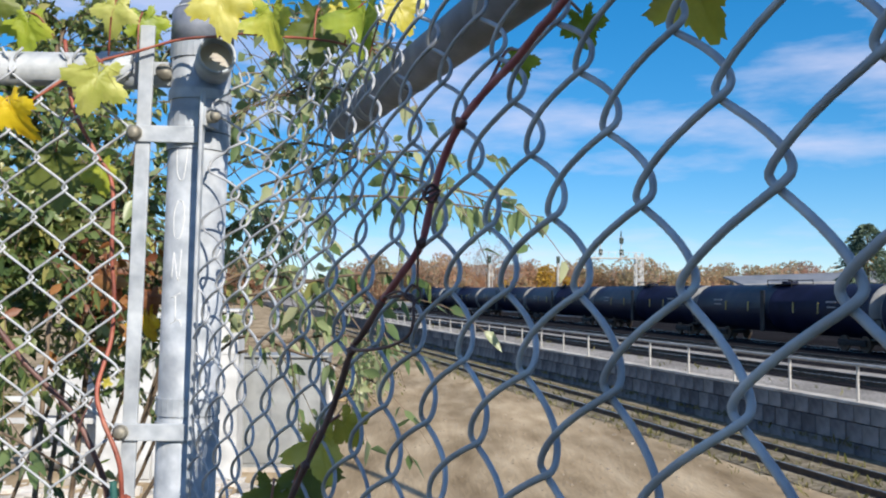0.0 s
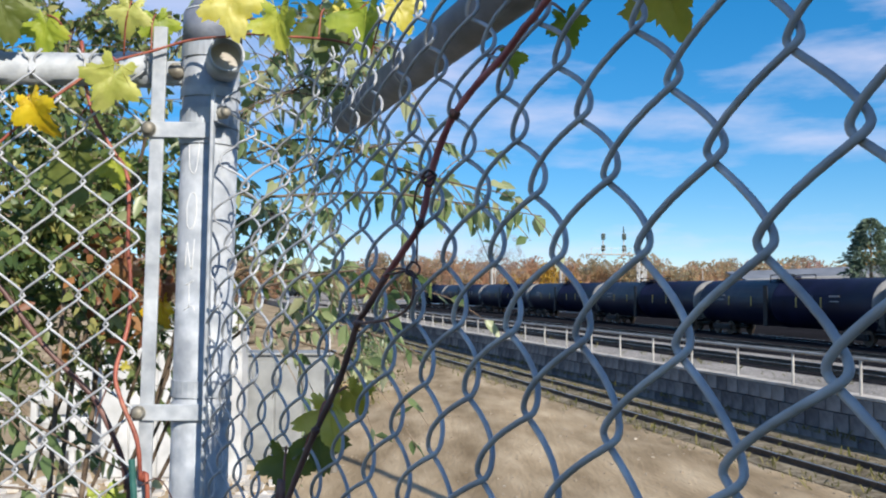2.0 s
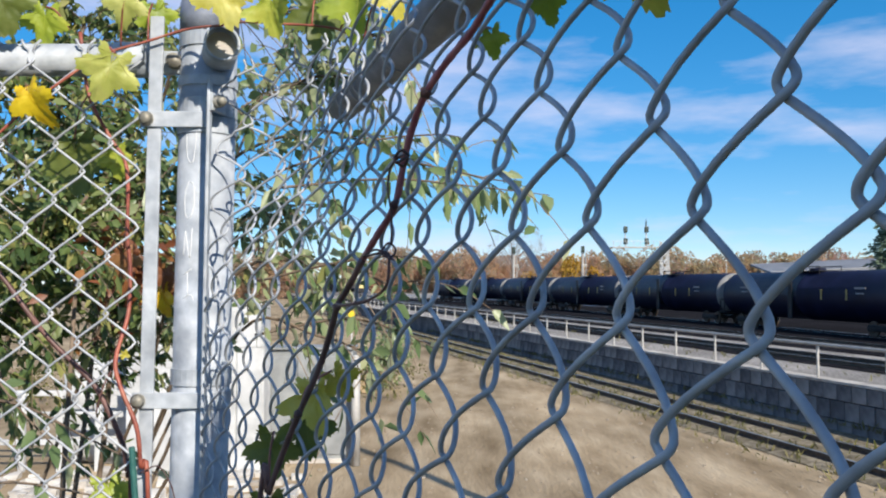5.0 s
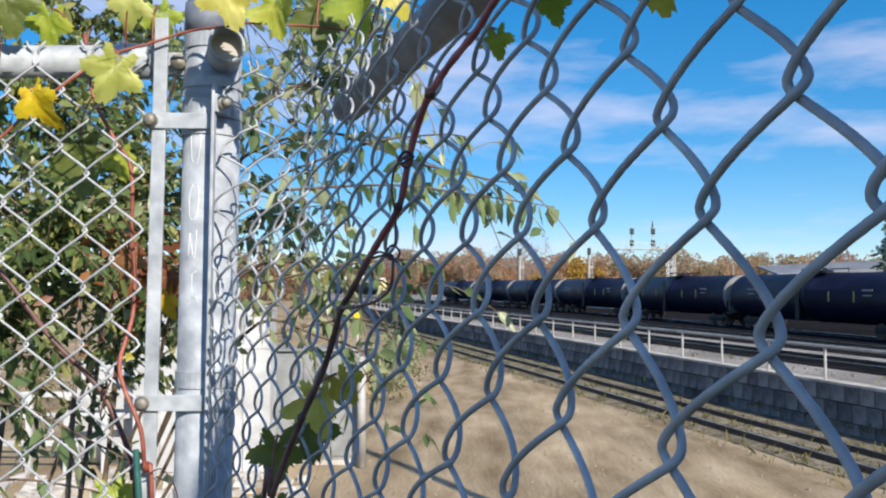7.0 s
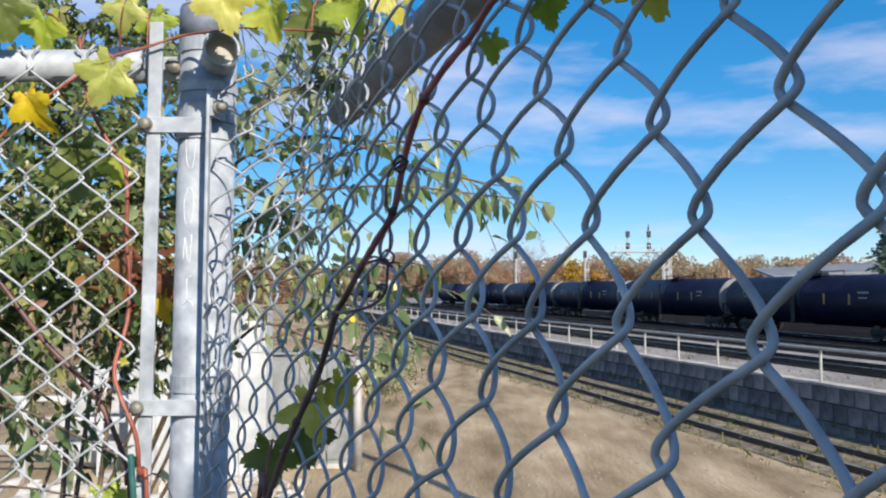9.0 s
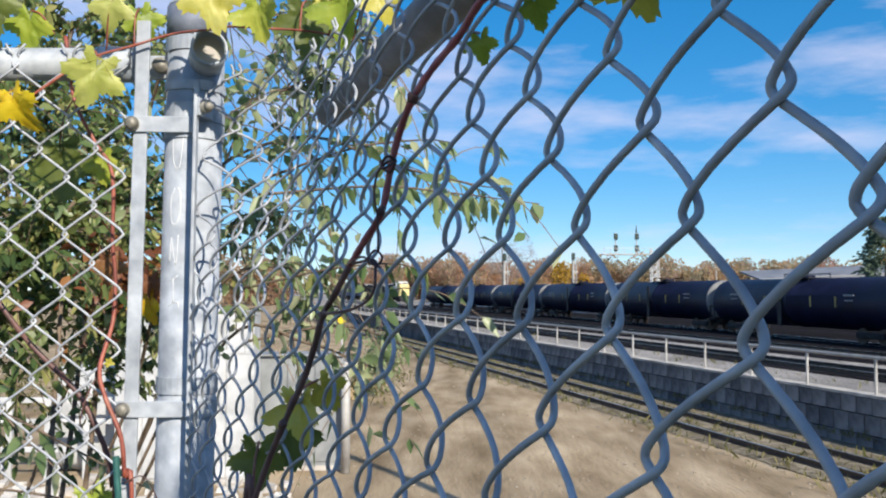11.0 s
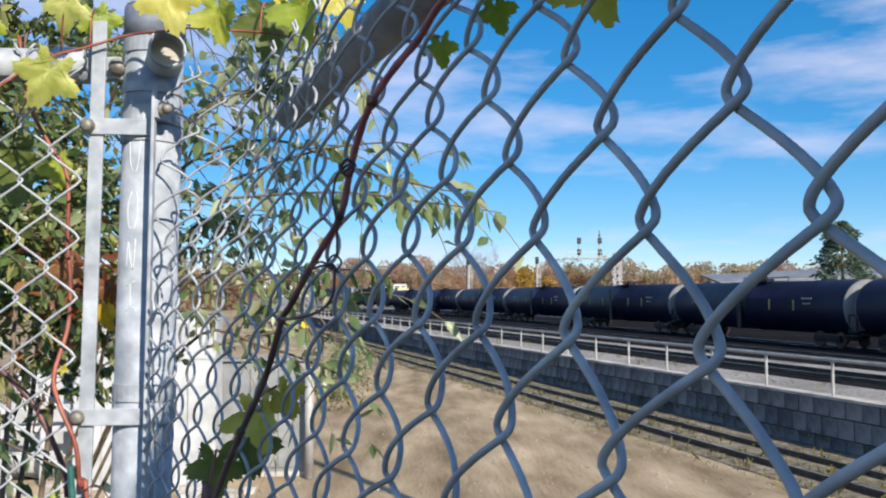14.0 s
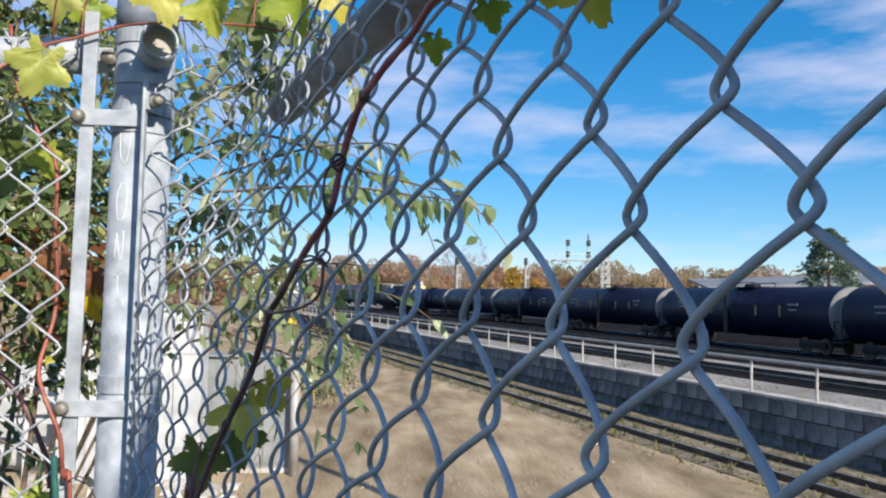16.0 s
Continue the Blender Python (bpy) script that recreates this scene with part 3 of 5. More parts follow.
def bogie(car, y):
    t = part("truck", box((0, y, 0.6), (2.2, 2.6, 0.3), 0.05), IRON, car)
    for wy in (-1.1, 0.0, 1.1):
        for wx in (-0.75, 0.75):
            part("wheel", cyl((wx - 0.06, y + wy, 0.48), (wx + 0.06, y + wy, 0.48), 0.48, None, 14), STEEL_RAIL, t)
    for sx in (-1, 1):
        part("side_frame", box((sx * 1.0, y, 0.6), (0.14, 3.2, 0.34), 0.04), IRON, t)


def locomotive(name, label, nose):
    """A diesel locomotive along its own y axis, its front towards -y, rails at z = 0; 19 m long."""
    e = thing(name, label, "locomotive")
    part("frame", box((0, 0, 1.2), (2.9, 18.6, 0.5), 0.05), IRON, e)
    part("hood", box((0, 2.6, 2.75), (2.1, 12.6, 2.7), 0.15), IRON, e, "dark engine hood")
    part("radiator", box((0, 7.0, 3.95), (2.9, 3.4, 0.7), 0.12), PAINT_GREY, e, "pale flared radiator")
    for y in (-1.5, 0.6, 2.6, 4.4):
        part("roof_hatch", box((0, y, 4.2), (1.9, 1.3, 0.22), 0.06), PAINT_GREY, e, "pale roof hatch")
    part("exhaust", cyl((0, 1.6, 4.1), (0, 1.6, 4.5), 0.32, 0.28, 10), IRON, e)
    for y in (6.2, 7.8):
        part("fan", cyl((0, y, 4.3), (0, y, 4.42), 0.7, 0.66, 14), IRON, e)
    part("fuel_tank", box((0, 0, 0.75), (2.6, 4.6, 0.8), 0.15), IRON, e)
    bogie(e, -6.0)
    bogie(e, 6.0)
    for sx in (-1, 1):
        part("handrail", cyl((sx * 1.38, -3.6, 2.35), (sx * 1.38, 9.0, 2.35), 0.03, None, 6), PAINT_GREY, e)
        for k in range(6):
            part("stanchion", cyl((sx * 1.38, -3.4 + k * 2.4, 1.45), (sx * 1.38, -3.4 + k * 2.4, 2.35), 0.025, None, 6), PAINT_GREY, e)
    if nose:
        cab = part("cab", box((0, -5.2, 3.15), (2.95, 2.6, 3.2), 0.2), WHITE, e, "white cab")
        part("cab_roof", box((0, -5.2, 4.78), (2.8, 2.7, 0.14), 0.05), PAINT_GREY, cab)
        for sx in (-1, 1):
            part("windscreen", box((sx * 0.62, -6.51, 4.05), (0.95, 0.05, 0.6), 0.02), IRON, cab, "dark windscreen")
            part("side_window", box((sx * 1.48, -5.2, 3.95), (0.05, 1.3, 0.6), 0.02), IRON, cab)
        front = part("nose", box((0, -7.7, 2.85), (2.5, 2.6, 2.5), 0.35), LOCO_YELLOW, e, "faded yellow nose")
        part("ditch_plate", box((0, -9.05, 1.55), (2.7, 0.12, 0.5), 0.03), LOCO_YELLOW, front)
        for sx in (-0.2, 0.2):
            part("headlight", cyl((sx, -9.0, 3.6), (sx, -9.06, 3.6), 0.13, None, 12), WHITE_MARK, front)
        part("plough", box((0, -9.35, 0.6), (2.6, 0.3, 0.8), 0.1), IRON, e)
    else:
        part("cab", box((0, -5.6, 3.0), (2.8, 2.4, 2.9), 0.2), IRON, e, "dark cab")
        part("cab_roof", box((0, -5.6, 4.5), (2.7, 2.4, 0.14), 0.05), PAINT_GREY, e)
    return e


def boxcar():
    """A 15 m boxcar along its own y axis, rails at z = 0."""
    b = thing("boxcar", "plain lilac-grey boxcar rolling behind the locomotives", "freight car", (0, 0, 0), "boxcars of the passing train")
    part("body", box((0, 0, 2.75), (3.0, 14.6, 3.1), 0.06), BOXCAR, b)
    part("roof", box((0, 0, 4.35), (3.1, 14.7, 0.14), 0.05), BOXCAR, b)
    part("underframe", box((0, 0, 1.0), (2.6, 14.0, 0.4), 0.05), IRON, b)
    for sx in (-1, 1):
        part("door", box((sx * 1.53, 0, 2.7), (0.06, 3.0, 2.8), 0.02), BOXCAR, b)
        for k in range(8):
            y = -6.6 + k * 1.6 + (0.8 if k > 3 else 0)
            part("rib", box((sx * 1.52, y, 2.75), (0.06, 0.1, 3.0), 0.01), BOXCAR, b)
    bogie(b, -5.3)
    bogie(b, 5.3)
    return b


# each vehicle of the passing train, with its centre's distance behind the nose
PASSING = [
    (locomotive("locomotive", "yellow-nosed diesel locomotive with a white cab, rolling in", True), 9.4),
    (locomotive("locomotive", "dark second diesel locomotive with pale roof hatches", False), 28.6),
]
car = boxcar()
PASSING.append((car, 46.0))
PASSING.append((copy_thing(car, Matrix.Translation((0, 0, 0))), 61.4))


def through_track():
    root = thing("through_track", "steel rails of the through track beyond the tank train", "track", (0, 0, 0), "", "structure")
    for off in (-0.75, 0.75):
        pts = []
        for k in range(64):
            p, a = through_line(100 + k * 5.0)
            pts.append(p + Vector((cos(a) * off, sin(a) * off, -0.03)))
        tube("rail", pts, 0.06, SHINY, root, 6)


through_track()

# ---- foliage ----


def leaf_cloud(name, centers, dirs, lengths, mat, parent=None, label="", width=0.5, droop=0.2, seed=1, flat=False):
    """Many folded pointed leaves in one mesh: base at centre, pointing along dirs."""
    rng = np.random.default_rng(seed)
    C, D = np.asarray(centers, float), np.asarray(dirs, float)
    n = len(C)
    D = D / (np.linalg.norm(D, axis=1)[:, None] + 1e-9)
    R = rng.normal(size=(n, 3))
    if not flat:
        R[:, 2] *= 0.5
    S = np.cross(D, R)
    S /= np.linalg.norm(S, axis=1)[:, None] + 1e-9
    U = np.cross(S, D)
    Ln = np.asarray(lengths, float)[:, None]
    W = Ln * width * rng.uniform(0.75, 1.2, (n, 1))
    tip = C + D * Ln - np.array([0, 0, 1]) * Ln * droop
    v = [C, C + D * Ln * 0.33 + S * W * 0.46 + U * W * 0.16, C + D * Ln * 0.33 - S * W * 0.46 + U * W * 0.16,
         C + D * Ln * 0.68 + S * W * 0.34 + U * W * 0.08 - np.array([0, 0, 1]) * Ln * droop * 0.4, C + D * Ln * 0.68 - S * W * 0.34 + U * W * 0.08 - np.array([0, 0, 1]) * Ln * droop * 0.4, tip,
         C + D * Ln * 0.5 - np.array([0, 0, 1]) * Ln * droop * 0.25]
    V = np.stack(v, 1).reshape(-1, 3)
    base = np.arange(n) * 7
    tri = np.array([(0, 1, 6), (0, 6, 2), (1, 3, 6), (2, 6, 4), (3, 5, 6), (4, 6, 5)])
    F = (base[:, None, None] + tri[None]).reshape(-1, 3)
    me = bpy.data.meshes.new(name)
    me.vertices.add(len(V))
    me.vertices.foreach_set("co", V.ravel())
    me.loops.add(len(F) * 3)
    me.loops.foreach_set("vertex_index", F.ravel())
    me.polygons.add(len(F))
    me.polygons.foreach_set("loop_start", np.arange(len(F)) * 3)
    me.materials.append(mat)
    me.update(calc_edges=True)
    me.validate()
    ob = new(name, me)
    if parent is not None:
        ob.parent = parent
    return tagged(ob, label)


def grow(limb, n_twigs, seed, twig_len=0.25, leaves=9, leaf_len=0.045, droop=0.5, spread=1.0, start=0.25):
    """Twigs off a limb's points, and leaf places along them."""
    rng = random.Random(seed)
    twigs, C, D, Ln = [], [], [], []
    for _ in range(n_twigs):
        f = start + (1 - start) * rng.random()
        i = min(len(limb) - 2, int(f * (len(limb) - 1)))
        p = limb[i].lerp(limb[i + 1], rng.random())
        out = Vector((rng.gauss(0, 1), rng.gauss(0, 1), rng.gauss(0, 0.8))) * spread + (limb[i + 1] - limb[i]).normalized() * 0.8
        out.normalize()
        ln = twig_len * rng.uniform(0.5, 1.3)
        pts = [p + out * ln * k / 5 - Vector((0, 0, droop * ln * (k / 5) ** 2)) for k in range(6)]
        twigs.append(pts)
        for k in range(leaves):
            q = rng.random() * 4.99
            j = int(q)
            c = pts[j].lerp(pts[j + 1], q - j)
            d = (pts[j + 1] - pts[j]).normalized() * 0.6 + Vector((rng.gauss(0, 0.7), rng.gauss(0, 0.7), rng.gauss(-0.25, 0.6)))
            C.append(tuple(c))
            D.append(tuple(d))
            Ln.append(leaf_len * rng.uniform(0.6, 1.35))
    return twigs, C, D, Ln


def shrub(name, label, category, limbs, mat, seed, base, twig_r=0.0018, **kw):
    root = thing(name, label, category, base)
    off = Vector(base)
    allC, allD, allL, TV, TF = [], [], [], [], []
    for k, (pts, r0, r1, n) in enumerate(limbs):
        cur = spline(pts, 6)
        tube("limb", [p - off for p in cur], taper(len(cur), r0, r1), TWIG, root, 7)
        tw, C, D, Ln = grow(cur, n, seed * 31 + k, **kw)
        for t in tw:
            V, F = tube_data([p - off for p in t], taper(6, twig_r, twig_r * 0.5), 3)
            b = len(TV)
            TV += [tuple(v) for v in V]
            TF += [tuple(b + q for q in f) for f in F]
        allC += [tuple(Vector(c) - off) for c in C]
        allD += D
        allL += Ln
    tagged(mesh_object("twig_mass", TV, TF, TWIG, root), "", "", "", "stuff")
    tagged(leaf_cloud("crown", allC, allD, allL, mat, root, "", 0.55, 0.25, seed), "", "", "", "stuff")
    return root


# a leafy tree behind the fence panel, with arching shoots
V3 = Vector
shrub("shrub", "dense green shrub with small leaves turning yellow behind the fence", "shrub", [
    ([(-1.5, 2.8, 2.1), (-1.38, 2.7, 3.4), (-1.2, 2.55, 4.4), (-0.95, 2.4, 5.15)], 0.011, 0.006, 95),
    ([(-1.6, 2.9, 2.1), (-1.75, 2.7, 3.6), (-1.5, 2.4, 4.6), (-1.15, 2.2, 5.0)], 0.011, 0.006, 95),
    ([(-1.45, 2.8, 2.1), (-1.05, 2.65, 3.5), (-0.9, 2.5, 4.3), (-0.86, 2.4, 4.8)], 0.011, 0.005, 95),
    ([(-1.5, 3.0, 2.1), (-1.3, 3.2, 3.6), (-1.2, 3.2, 4.5), (-1.05, 3.1, 5.4)], 0.011, 0.006, 95),
    ([(-1.7, 3.0, 2.1), (-2.0, 3.1, 3.7), (-1.85, 3.0, 4.7), (-1.6, 2.9, 5.5)], 0.011, 0.006, 95),
    ([(-1.4, 2.7, 2.1), (-1.2, 2.3, 3.6), (-1.05, 2.1, 4.3), (-0.8, 2.05, 4.62)], 0.011, 0.004, 80),
], BUSH_LEAF, 3, (-1.5, 2.8, 2.1), twig_len=0.36, leaves=27, leaf_len=0.034, droop=0.3, start=0.6)
shrub("shrub", "arching leafy shoots with pale green leaves reaching past the post", "shrub", [
    ([(-1.9, 2.9, 2.1), (-0.9, 2.5, 3.9), (-0.6, 2.2, 4.6), (-0.3, 2.0, 4.76), (-0.05, 1.9, 4.68), (0.12, 1.82, 4.63)], 0.006, 0.0018, 30),
    ([(-1.9, 2.9, 2.1), (-0.8, 2.4, 3.8), (-0.5, 2.1, 4.4), (-0.25, 2.0, 4.46), (-0.06, 1.9, 4.4)], 0.006, 0.0018, 34),
    ([(-1.9, 2.9, 2.1), (-0.9, 2.4, 4.3), (-0.6, 2.1, 4.98), (-0.3, 1.9, 5.0), (-0.08, 1.75, 4.9)], 0.006, 0.0018, 40),
    ([(-1.9, 2.9, 2.1), (-0.75, 2.3, 3.8), (-0.45, 2.05, 4.30), (-0.25, 1.95, 4.3), (-0.1, 1.9, 4.25)], 0.006, 0.0018, 12),
    ([(-1.9, 2.9, 2.1), (-0.8, 2.4, 3.9), (-0.5, 2.05, 4.7), (-0.3, 1.95, 4.86), (-0.15, 1.85, 4.85)], 0.006, 0.0018, 40),
    ([(-1.9, 2.9, 2.1), (-0.8, 2.4, 3.9), (-0.6, 2.3, 4.5), (-0.4, 2.2, 4.95), (-0.25, 2.1, 5.1)], 0.006, 0.0018, 40),
    ([(-1.9, 2.9, 2.1), (-0.8, 2.5, 3.9), (-0.55, 2.4, 4.55), (-0.35, 2.3, 4.62)], 0.006, 0.0018, 46),
], PALE_LEAF, 5, (-1.9, 2.9, 2.1), twig_len=0.2, leaves=6, leaf_len=0.037, droop=0.5, spread=0.9, start=0.45)


def hanging_shoot(pts, n, seed, leaf_len, mat, label):
    root = thing("leafy_shoot", label, "branch", pts[0])
    off = Vector(pts[0])
    cur = spline(pts, 6)
    tube("stem", [p - off for p in cur], taper(len(cur), 0.0035, 0.001), TWIG, root, 6)
    rng = random.Random(seed)
    C, D, Ln = [], [], []
    for k in range(n):
        f = (k + rng.random()) / n * (len(cur) - 1.01)
        i = int(f)
        C.append(tuple(cur[i].lerp(cur[i + 1], f - i) - off))
        D.append((rng.gauss(0.35, 0.5), rng.gauss(0, 0.5), rng.gauss(-0.75, 0.35)))
        Ln.append(leaf_len * rng.uniform(0.7, 1.2))
    tagged(leaf_cloud("leaves", C, D, Ln, mat, root, "", 0.42, 0.15, seed), "", "", "", "stuff")
    return root


SHOOTS = [
    hanging_shoot([(-0.35, 1.9, 4.62), (-0.1, 1.85, 4.63), (0.07, 1.82, 4.61), (0.24, 1.8, 4.585)], 44, 11, 0.052, PALE_LEAF, "thin shoot hung with drooping pale green leaves"),
    hanging_shoot([(-0.35, 1.95, 4.66), (-0.15, 1.9, 4.72), (0.0, 1.85, 4.73), (0.06, 1.82, 4.72)], 20, 12, 0.045, PALE_LEAF, "short shoot with green and orange leaves"),
    hanging_shoot([(-0.4, 2.0, 4.42), (-0.2, 1.9, 4.46), (-0.06, 1.85, 4.47), (0.02, 1.8, 4.45)], 18, 13, 0.045, BUSH_LEAF, "shoot of dark green leaves reaching past the fence"),
    hanging_shoot([(-0.4, 2.0, 4.3), (-0.2, 1.95, 4.34), (-0.08, 1.9, 4.32), (0.01, 1.87, 4.28)], 18, 14, 0.045, PALE_LEAF, "drooping shoot with pale green leaves"),
    hanging_shoot([(-0.9, 1.5, 4.2), (-0.72, 1.5, 4.22), (-0.58, 1.5, 4.16), (-0.45, 1.48, 4.1)], 13, 15, 0.045, PALE_LEAF, "low shoot with dark leaves behind the fence panel"),
    hanging_shoot([(-0.95, 1.6, 4.35), (-0.8, 1.55, 4.3), (-0.68, 1.5, 4.2), (-0.6, 1.5, 4.12)], 13, 16, 0.045, PALE_LEAF, "low shoot with green leaves behind the fence panel"),
    hanging_shoot([(-1.1, 2.17, 4.03), (-0.85, 1.5, 4.05), (-0.7, 1.45, 4.1), (-0.55, 1.42, 4.09), (-0.42, 1.4, 4.06)], 13, 17, 0.04, PALE_LEAF, "low shoot with small leaves behind the fence panel"),
]
rng_r = random.Random(9)
rust = thing("rust_shrub", "rust-red autumn leaves amid the green shrub", "shrub", (-0.9, 2.0, 2.6))
tube("stem", [(0, 0, 0), (0.05, 0, 0.9), (0.1, 0, 1.9)], [0.01, 0.008, 0.004], TWIG, rust, 6)
leaf_cloud("leaves", [(rng_r.gauss(0.23, 0.06), rng_r.gauss(0, 0.08), rng_r.gauss(1.84, 0.06)) for _ in range(150)], [(rng_r.gauss(0, 1), rng_r.gauss(0, 1), rng_r.gauss(-0.4, 0.6)) for _ in range(150)], [rng_r.uniform(0.02, 0.045) for _ in range(150)], RUST_BUSH, rust, "", 0.6, 0.2, 8)


def leafy_ball(rng, c, r, n):
    """Places in an uneven crown of several lumps."""
    lumps = [(Vector(c) + Vector((rng.gauss(0, 0.45) * r[0], rng.gauss(0, 0.45) * r[1], max(-0.55, min(0.55, rng.gauss(0.0, 0.42))) * r[2])), rng.uniform(0.35, 0.62)) for _ in range(11)]
    C, D = [], []
    for _ in range(n):
        lc, f = rng.choice(lumps)
        d = Vector((rng.gauss(0, 1), rng.gauss(0, 1), rng.gauss(0, 1))).normalized()
        rad = rng.uniform(0.6, 1.0) ** 0.5
        C.append(tuple(lc + Vector((d.x * r[0], d.y * r[1], d.z * r[2])) * f * rad))
        D.append(tuple(d + Vector((0, 0, rng.gauss(0, 0.5)))))
    return C, D


def far_woods():
    rng = random.Random(21)
    C, D, Ln = [], [], []
    for k in range(118):
        x = -95 + k * 2.35 + rng.uniform(-2, 2)
        y = 285 + rng.uniform(-20, 35) - 0.10 * abs(x)
        if abs(x - through_line(y)[0].x) < 11:
            continue
        h = rng.uniform(11.8, 14.6) * (1.0 + 0.15 * noise.noise((x * 0.03, 1.7, 0)))
        c, d = leafy_ball(rng, (x, y, h * 0.55), (4.6, 4.0, h * 0.5), 1900)
        C += c
        D += d
        Ln += [rng.uniform(0.5, 0.95) for _ in c]
    ob = leaf_cloud("far_woods", C, D, Ln, AUTUMN, None, "far autumn woods in brown, rust and dull green", 0.8, 0.1, 22, True)
    tagged(ob, "", "woods", "", "stuff")
    tr = []
    for x, y, h, mat, lab in ((33.5, 225, 10.8, AUTUMN_GOLD, "golden-yellow autumn tree beside the tracks"), (20.5, 205, 7.0, AUTUMN_GOLD, "low orange autumn tree beside the tracks"), (40.5, 225, 8.6, AUTUMN_GOLD, "yellow-green autumn tree beside the tracks"),
                              (62.5, 118, 10.0, AUTUMN_GOLD, "yellow autumn tree beside the conifer"), (16.2, 190, 16.5, BARE, "tall bare grey tree behind the tank train"), (8.5, 215, 13.0, AUTUMN, "brown autumn tree behind the tank train")):
        t = thing("tree", lab, "tree", (x, y, 0.8))
        part("trunk", cyl((0, 0, 0), (0, 0, h * 0.75), 0.3, 0.1, 8), TWIG, t)
        for q in range(5):
            a = q * 1.3
            part("limb", cyl((0, 0, h * (0.3 + 0.06 * q)), (cos(a) * h * 0.2, sin(a) * h * 0.2, h * (0.55 + 0.07 * q)), 0.1, 0.03, 5), TWIG, t)
        thin = mat is BARE
        c, d = leafy_ball(rng, (0, 0, h * 0.6), (h * 0.26, h * 0.26, h * 0.38), 3600 if thin else 1100)
        tagged(leaf_cloud("crown", c, d, [rng.uniform(0.3, 0.9) if thin else rng.uniform(0.35, 0.7) for _ in c], mat, t, "", 0.1 if thin else 0.75, 0.1, 23, True), "", "", "", "stuff")
    # conifer
    t = thing("conifer", "tall dark green conifer beside the canopy", "tree", (51.6, 98, 1.0))
    part("trunk", cyl((0, 0, 0), (0, 0, 11.2), 0.3, 0.05, 8), TWIG, t)
    C, D, Ln = [], [], []
    for i in range(5200):
        f = rng.random() ** 0.8
        z = 1.0 + f * 10.6
        R = (1 - f) ** 0.45 * 5.8 * (0.85 + 0.2 * sin(z * 2.6 + rng.uniform(-0.5, 0.5)))
        a = rng.uniform(0, 2 * pi)
        R *= 0.8 + 0.35 * noise.noise((cos(a) * 1.5, sin(a) * 1.5, z * 0.6))
        rr = R * rng.uniform(0.35, 1.0)
        C.append((cos(a) * rr, sin(a) * rr, z - 0.12 * rr))
        D.append((cos(a), sin(a), rng.gauss(0.0, 0.35)))
        Ln.append(rng.uniform(0.3, 0.65))
    tagged(leaf_cloud("crown", C, D, Ln, CONIFER, t, "", 0.45, 0.15, 24, True), "", "", "", "stuff")


far_woods()

# ---- the fences ----
CELL, ROW = 0.0359, 0.0352


def spiral(t, skew=0.0):
    """Rounded triangle wave, period 1, peaks at 0.25 and 0.75; skew lets the wire hang in arches, steep above each lower bend."""
    h = (t - 0.25) % 0.5
    u = h * 2
    u = u - skew * u * (1 - u)
    t = t - h + u / 2
    sharp = 0.95 + 0.045 * min(1.0, skew * 1.6)
    return math.asin(sharp * sin(2 * pi * t)) / math.asin(sharp)


def bez(a, b, c, d, t):
    s = 1 - t
    return (a[0] * s ** 3 + 3 * b[0] * s * s * t + 3 * c[0] * s * t * t + d[0] * t ** 3, a[1] * s ** 3 + 3 * b[1] * s * s * t + 3 * c[1] * s * t * t + d[1] * t ** 3)


def near_x(y, z):
    return 0.188 - 0.34 * y + 0.215 * (max(z, 3.9) - 4.44) - 0.05 * max(0.0, 3.9 - z)


POST_TOP, POST_LOW = V3((-0.280, 1.128, 4.775)), V3((-0.306, 1.10, 2.7))


def post_axis(z):
    f = (POST_TOP.z - z) / (POST_TOP.z - POST_LOW.z)
    return POST_TOP.lerp(POST_LOW, f)


def mesh_curve(z):
    """Plan curve of the sagging fence mesh at height z, from behind the camera to the post: points and their arc lengths from the reference knot."""
    y0 = 0.283 + 0.055 * (z - 4.439)
    pts = [(near_x(y, z), y) for y in np.linspace(-2.6, 0.54, 40)]
    w = min(1.0, max(0.0, (z - 4.41) / 0.20))
    w = w * w * (3 - 2 * w)
    ax = post_axis(z)
    e = (ax.x + 0.018 + 0.008 * w, ax.y - 0.052)
    a = pts[-1]
    b = (a[0] - 0.068 - 0.063 * w, a[1] + 0.2 + 0.08 * w)
    lowc = (e[0] + 0.085, e[1] - 0.17)
    highc = (e[0] + 0.15, e[1] + 0.026)
    c = (lowc[0] + (highc[0] - lowc[0]) * w, lowc[1] + (highc[1] - lowc[1]) * w)
    pts += [bez(a, b, c, e, t) for t in np.linspace(0.04, 1, 26)]
    P = np.array(pts)
    S = np.concatenate([[0], np.cumsum(np.hypot(*np.diff(P, axis=0).T))])
    s0 = np.interp(y0, P[:41, 1], S[:41])
    return P, (S - s0)


CURVES = {}


def mesh_point(col, z):
    """Point and outward normal of the sagging mesh at column col and height z."""
    key = round(z, 3)
    if key not in CURVES:
        CURVES[key] = mesh_curve(key)
    P, S = CURVES[key]
    f = min(1.0, max(0.0, (col - 8) / 16))
    s = CELL * col + (S[-1] - 24 * CELL) * f * f * (3 - 2 * f)
    ds = 0.004
    x, y = np.interp(s, S, P[:, 0]), np.interp(s, S, P[:, 1])
    x2, y2 = np.interp(s + ds, S, P[:, 0]), np.interp(s + ds, S, P[:, 1])
    x1, y1 = np.interp(s - ds, S, P[:, 0]), np.interp(s - ds, S, P[:, 1])
    t = Vector((x2 - x1, y2 - y1, 0)).normalized()
    return Vector((x, y, z)), Vector((-t.y, t.x, 0)), t


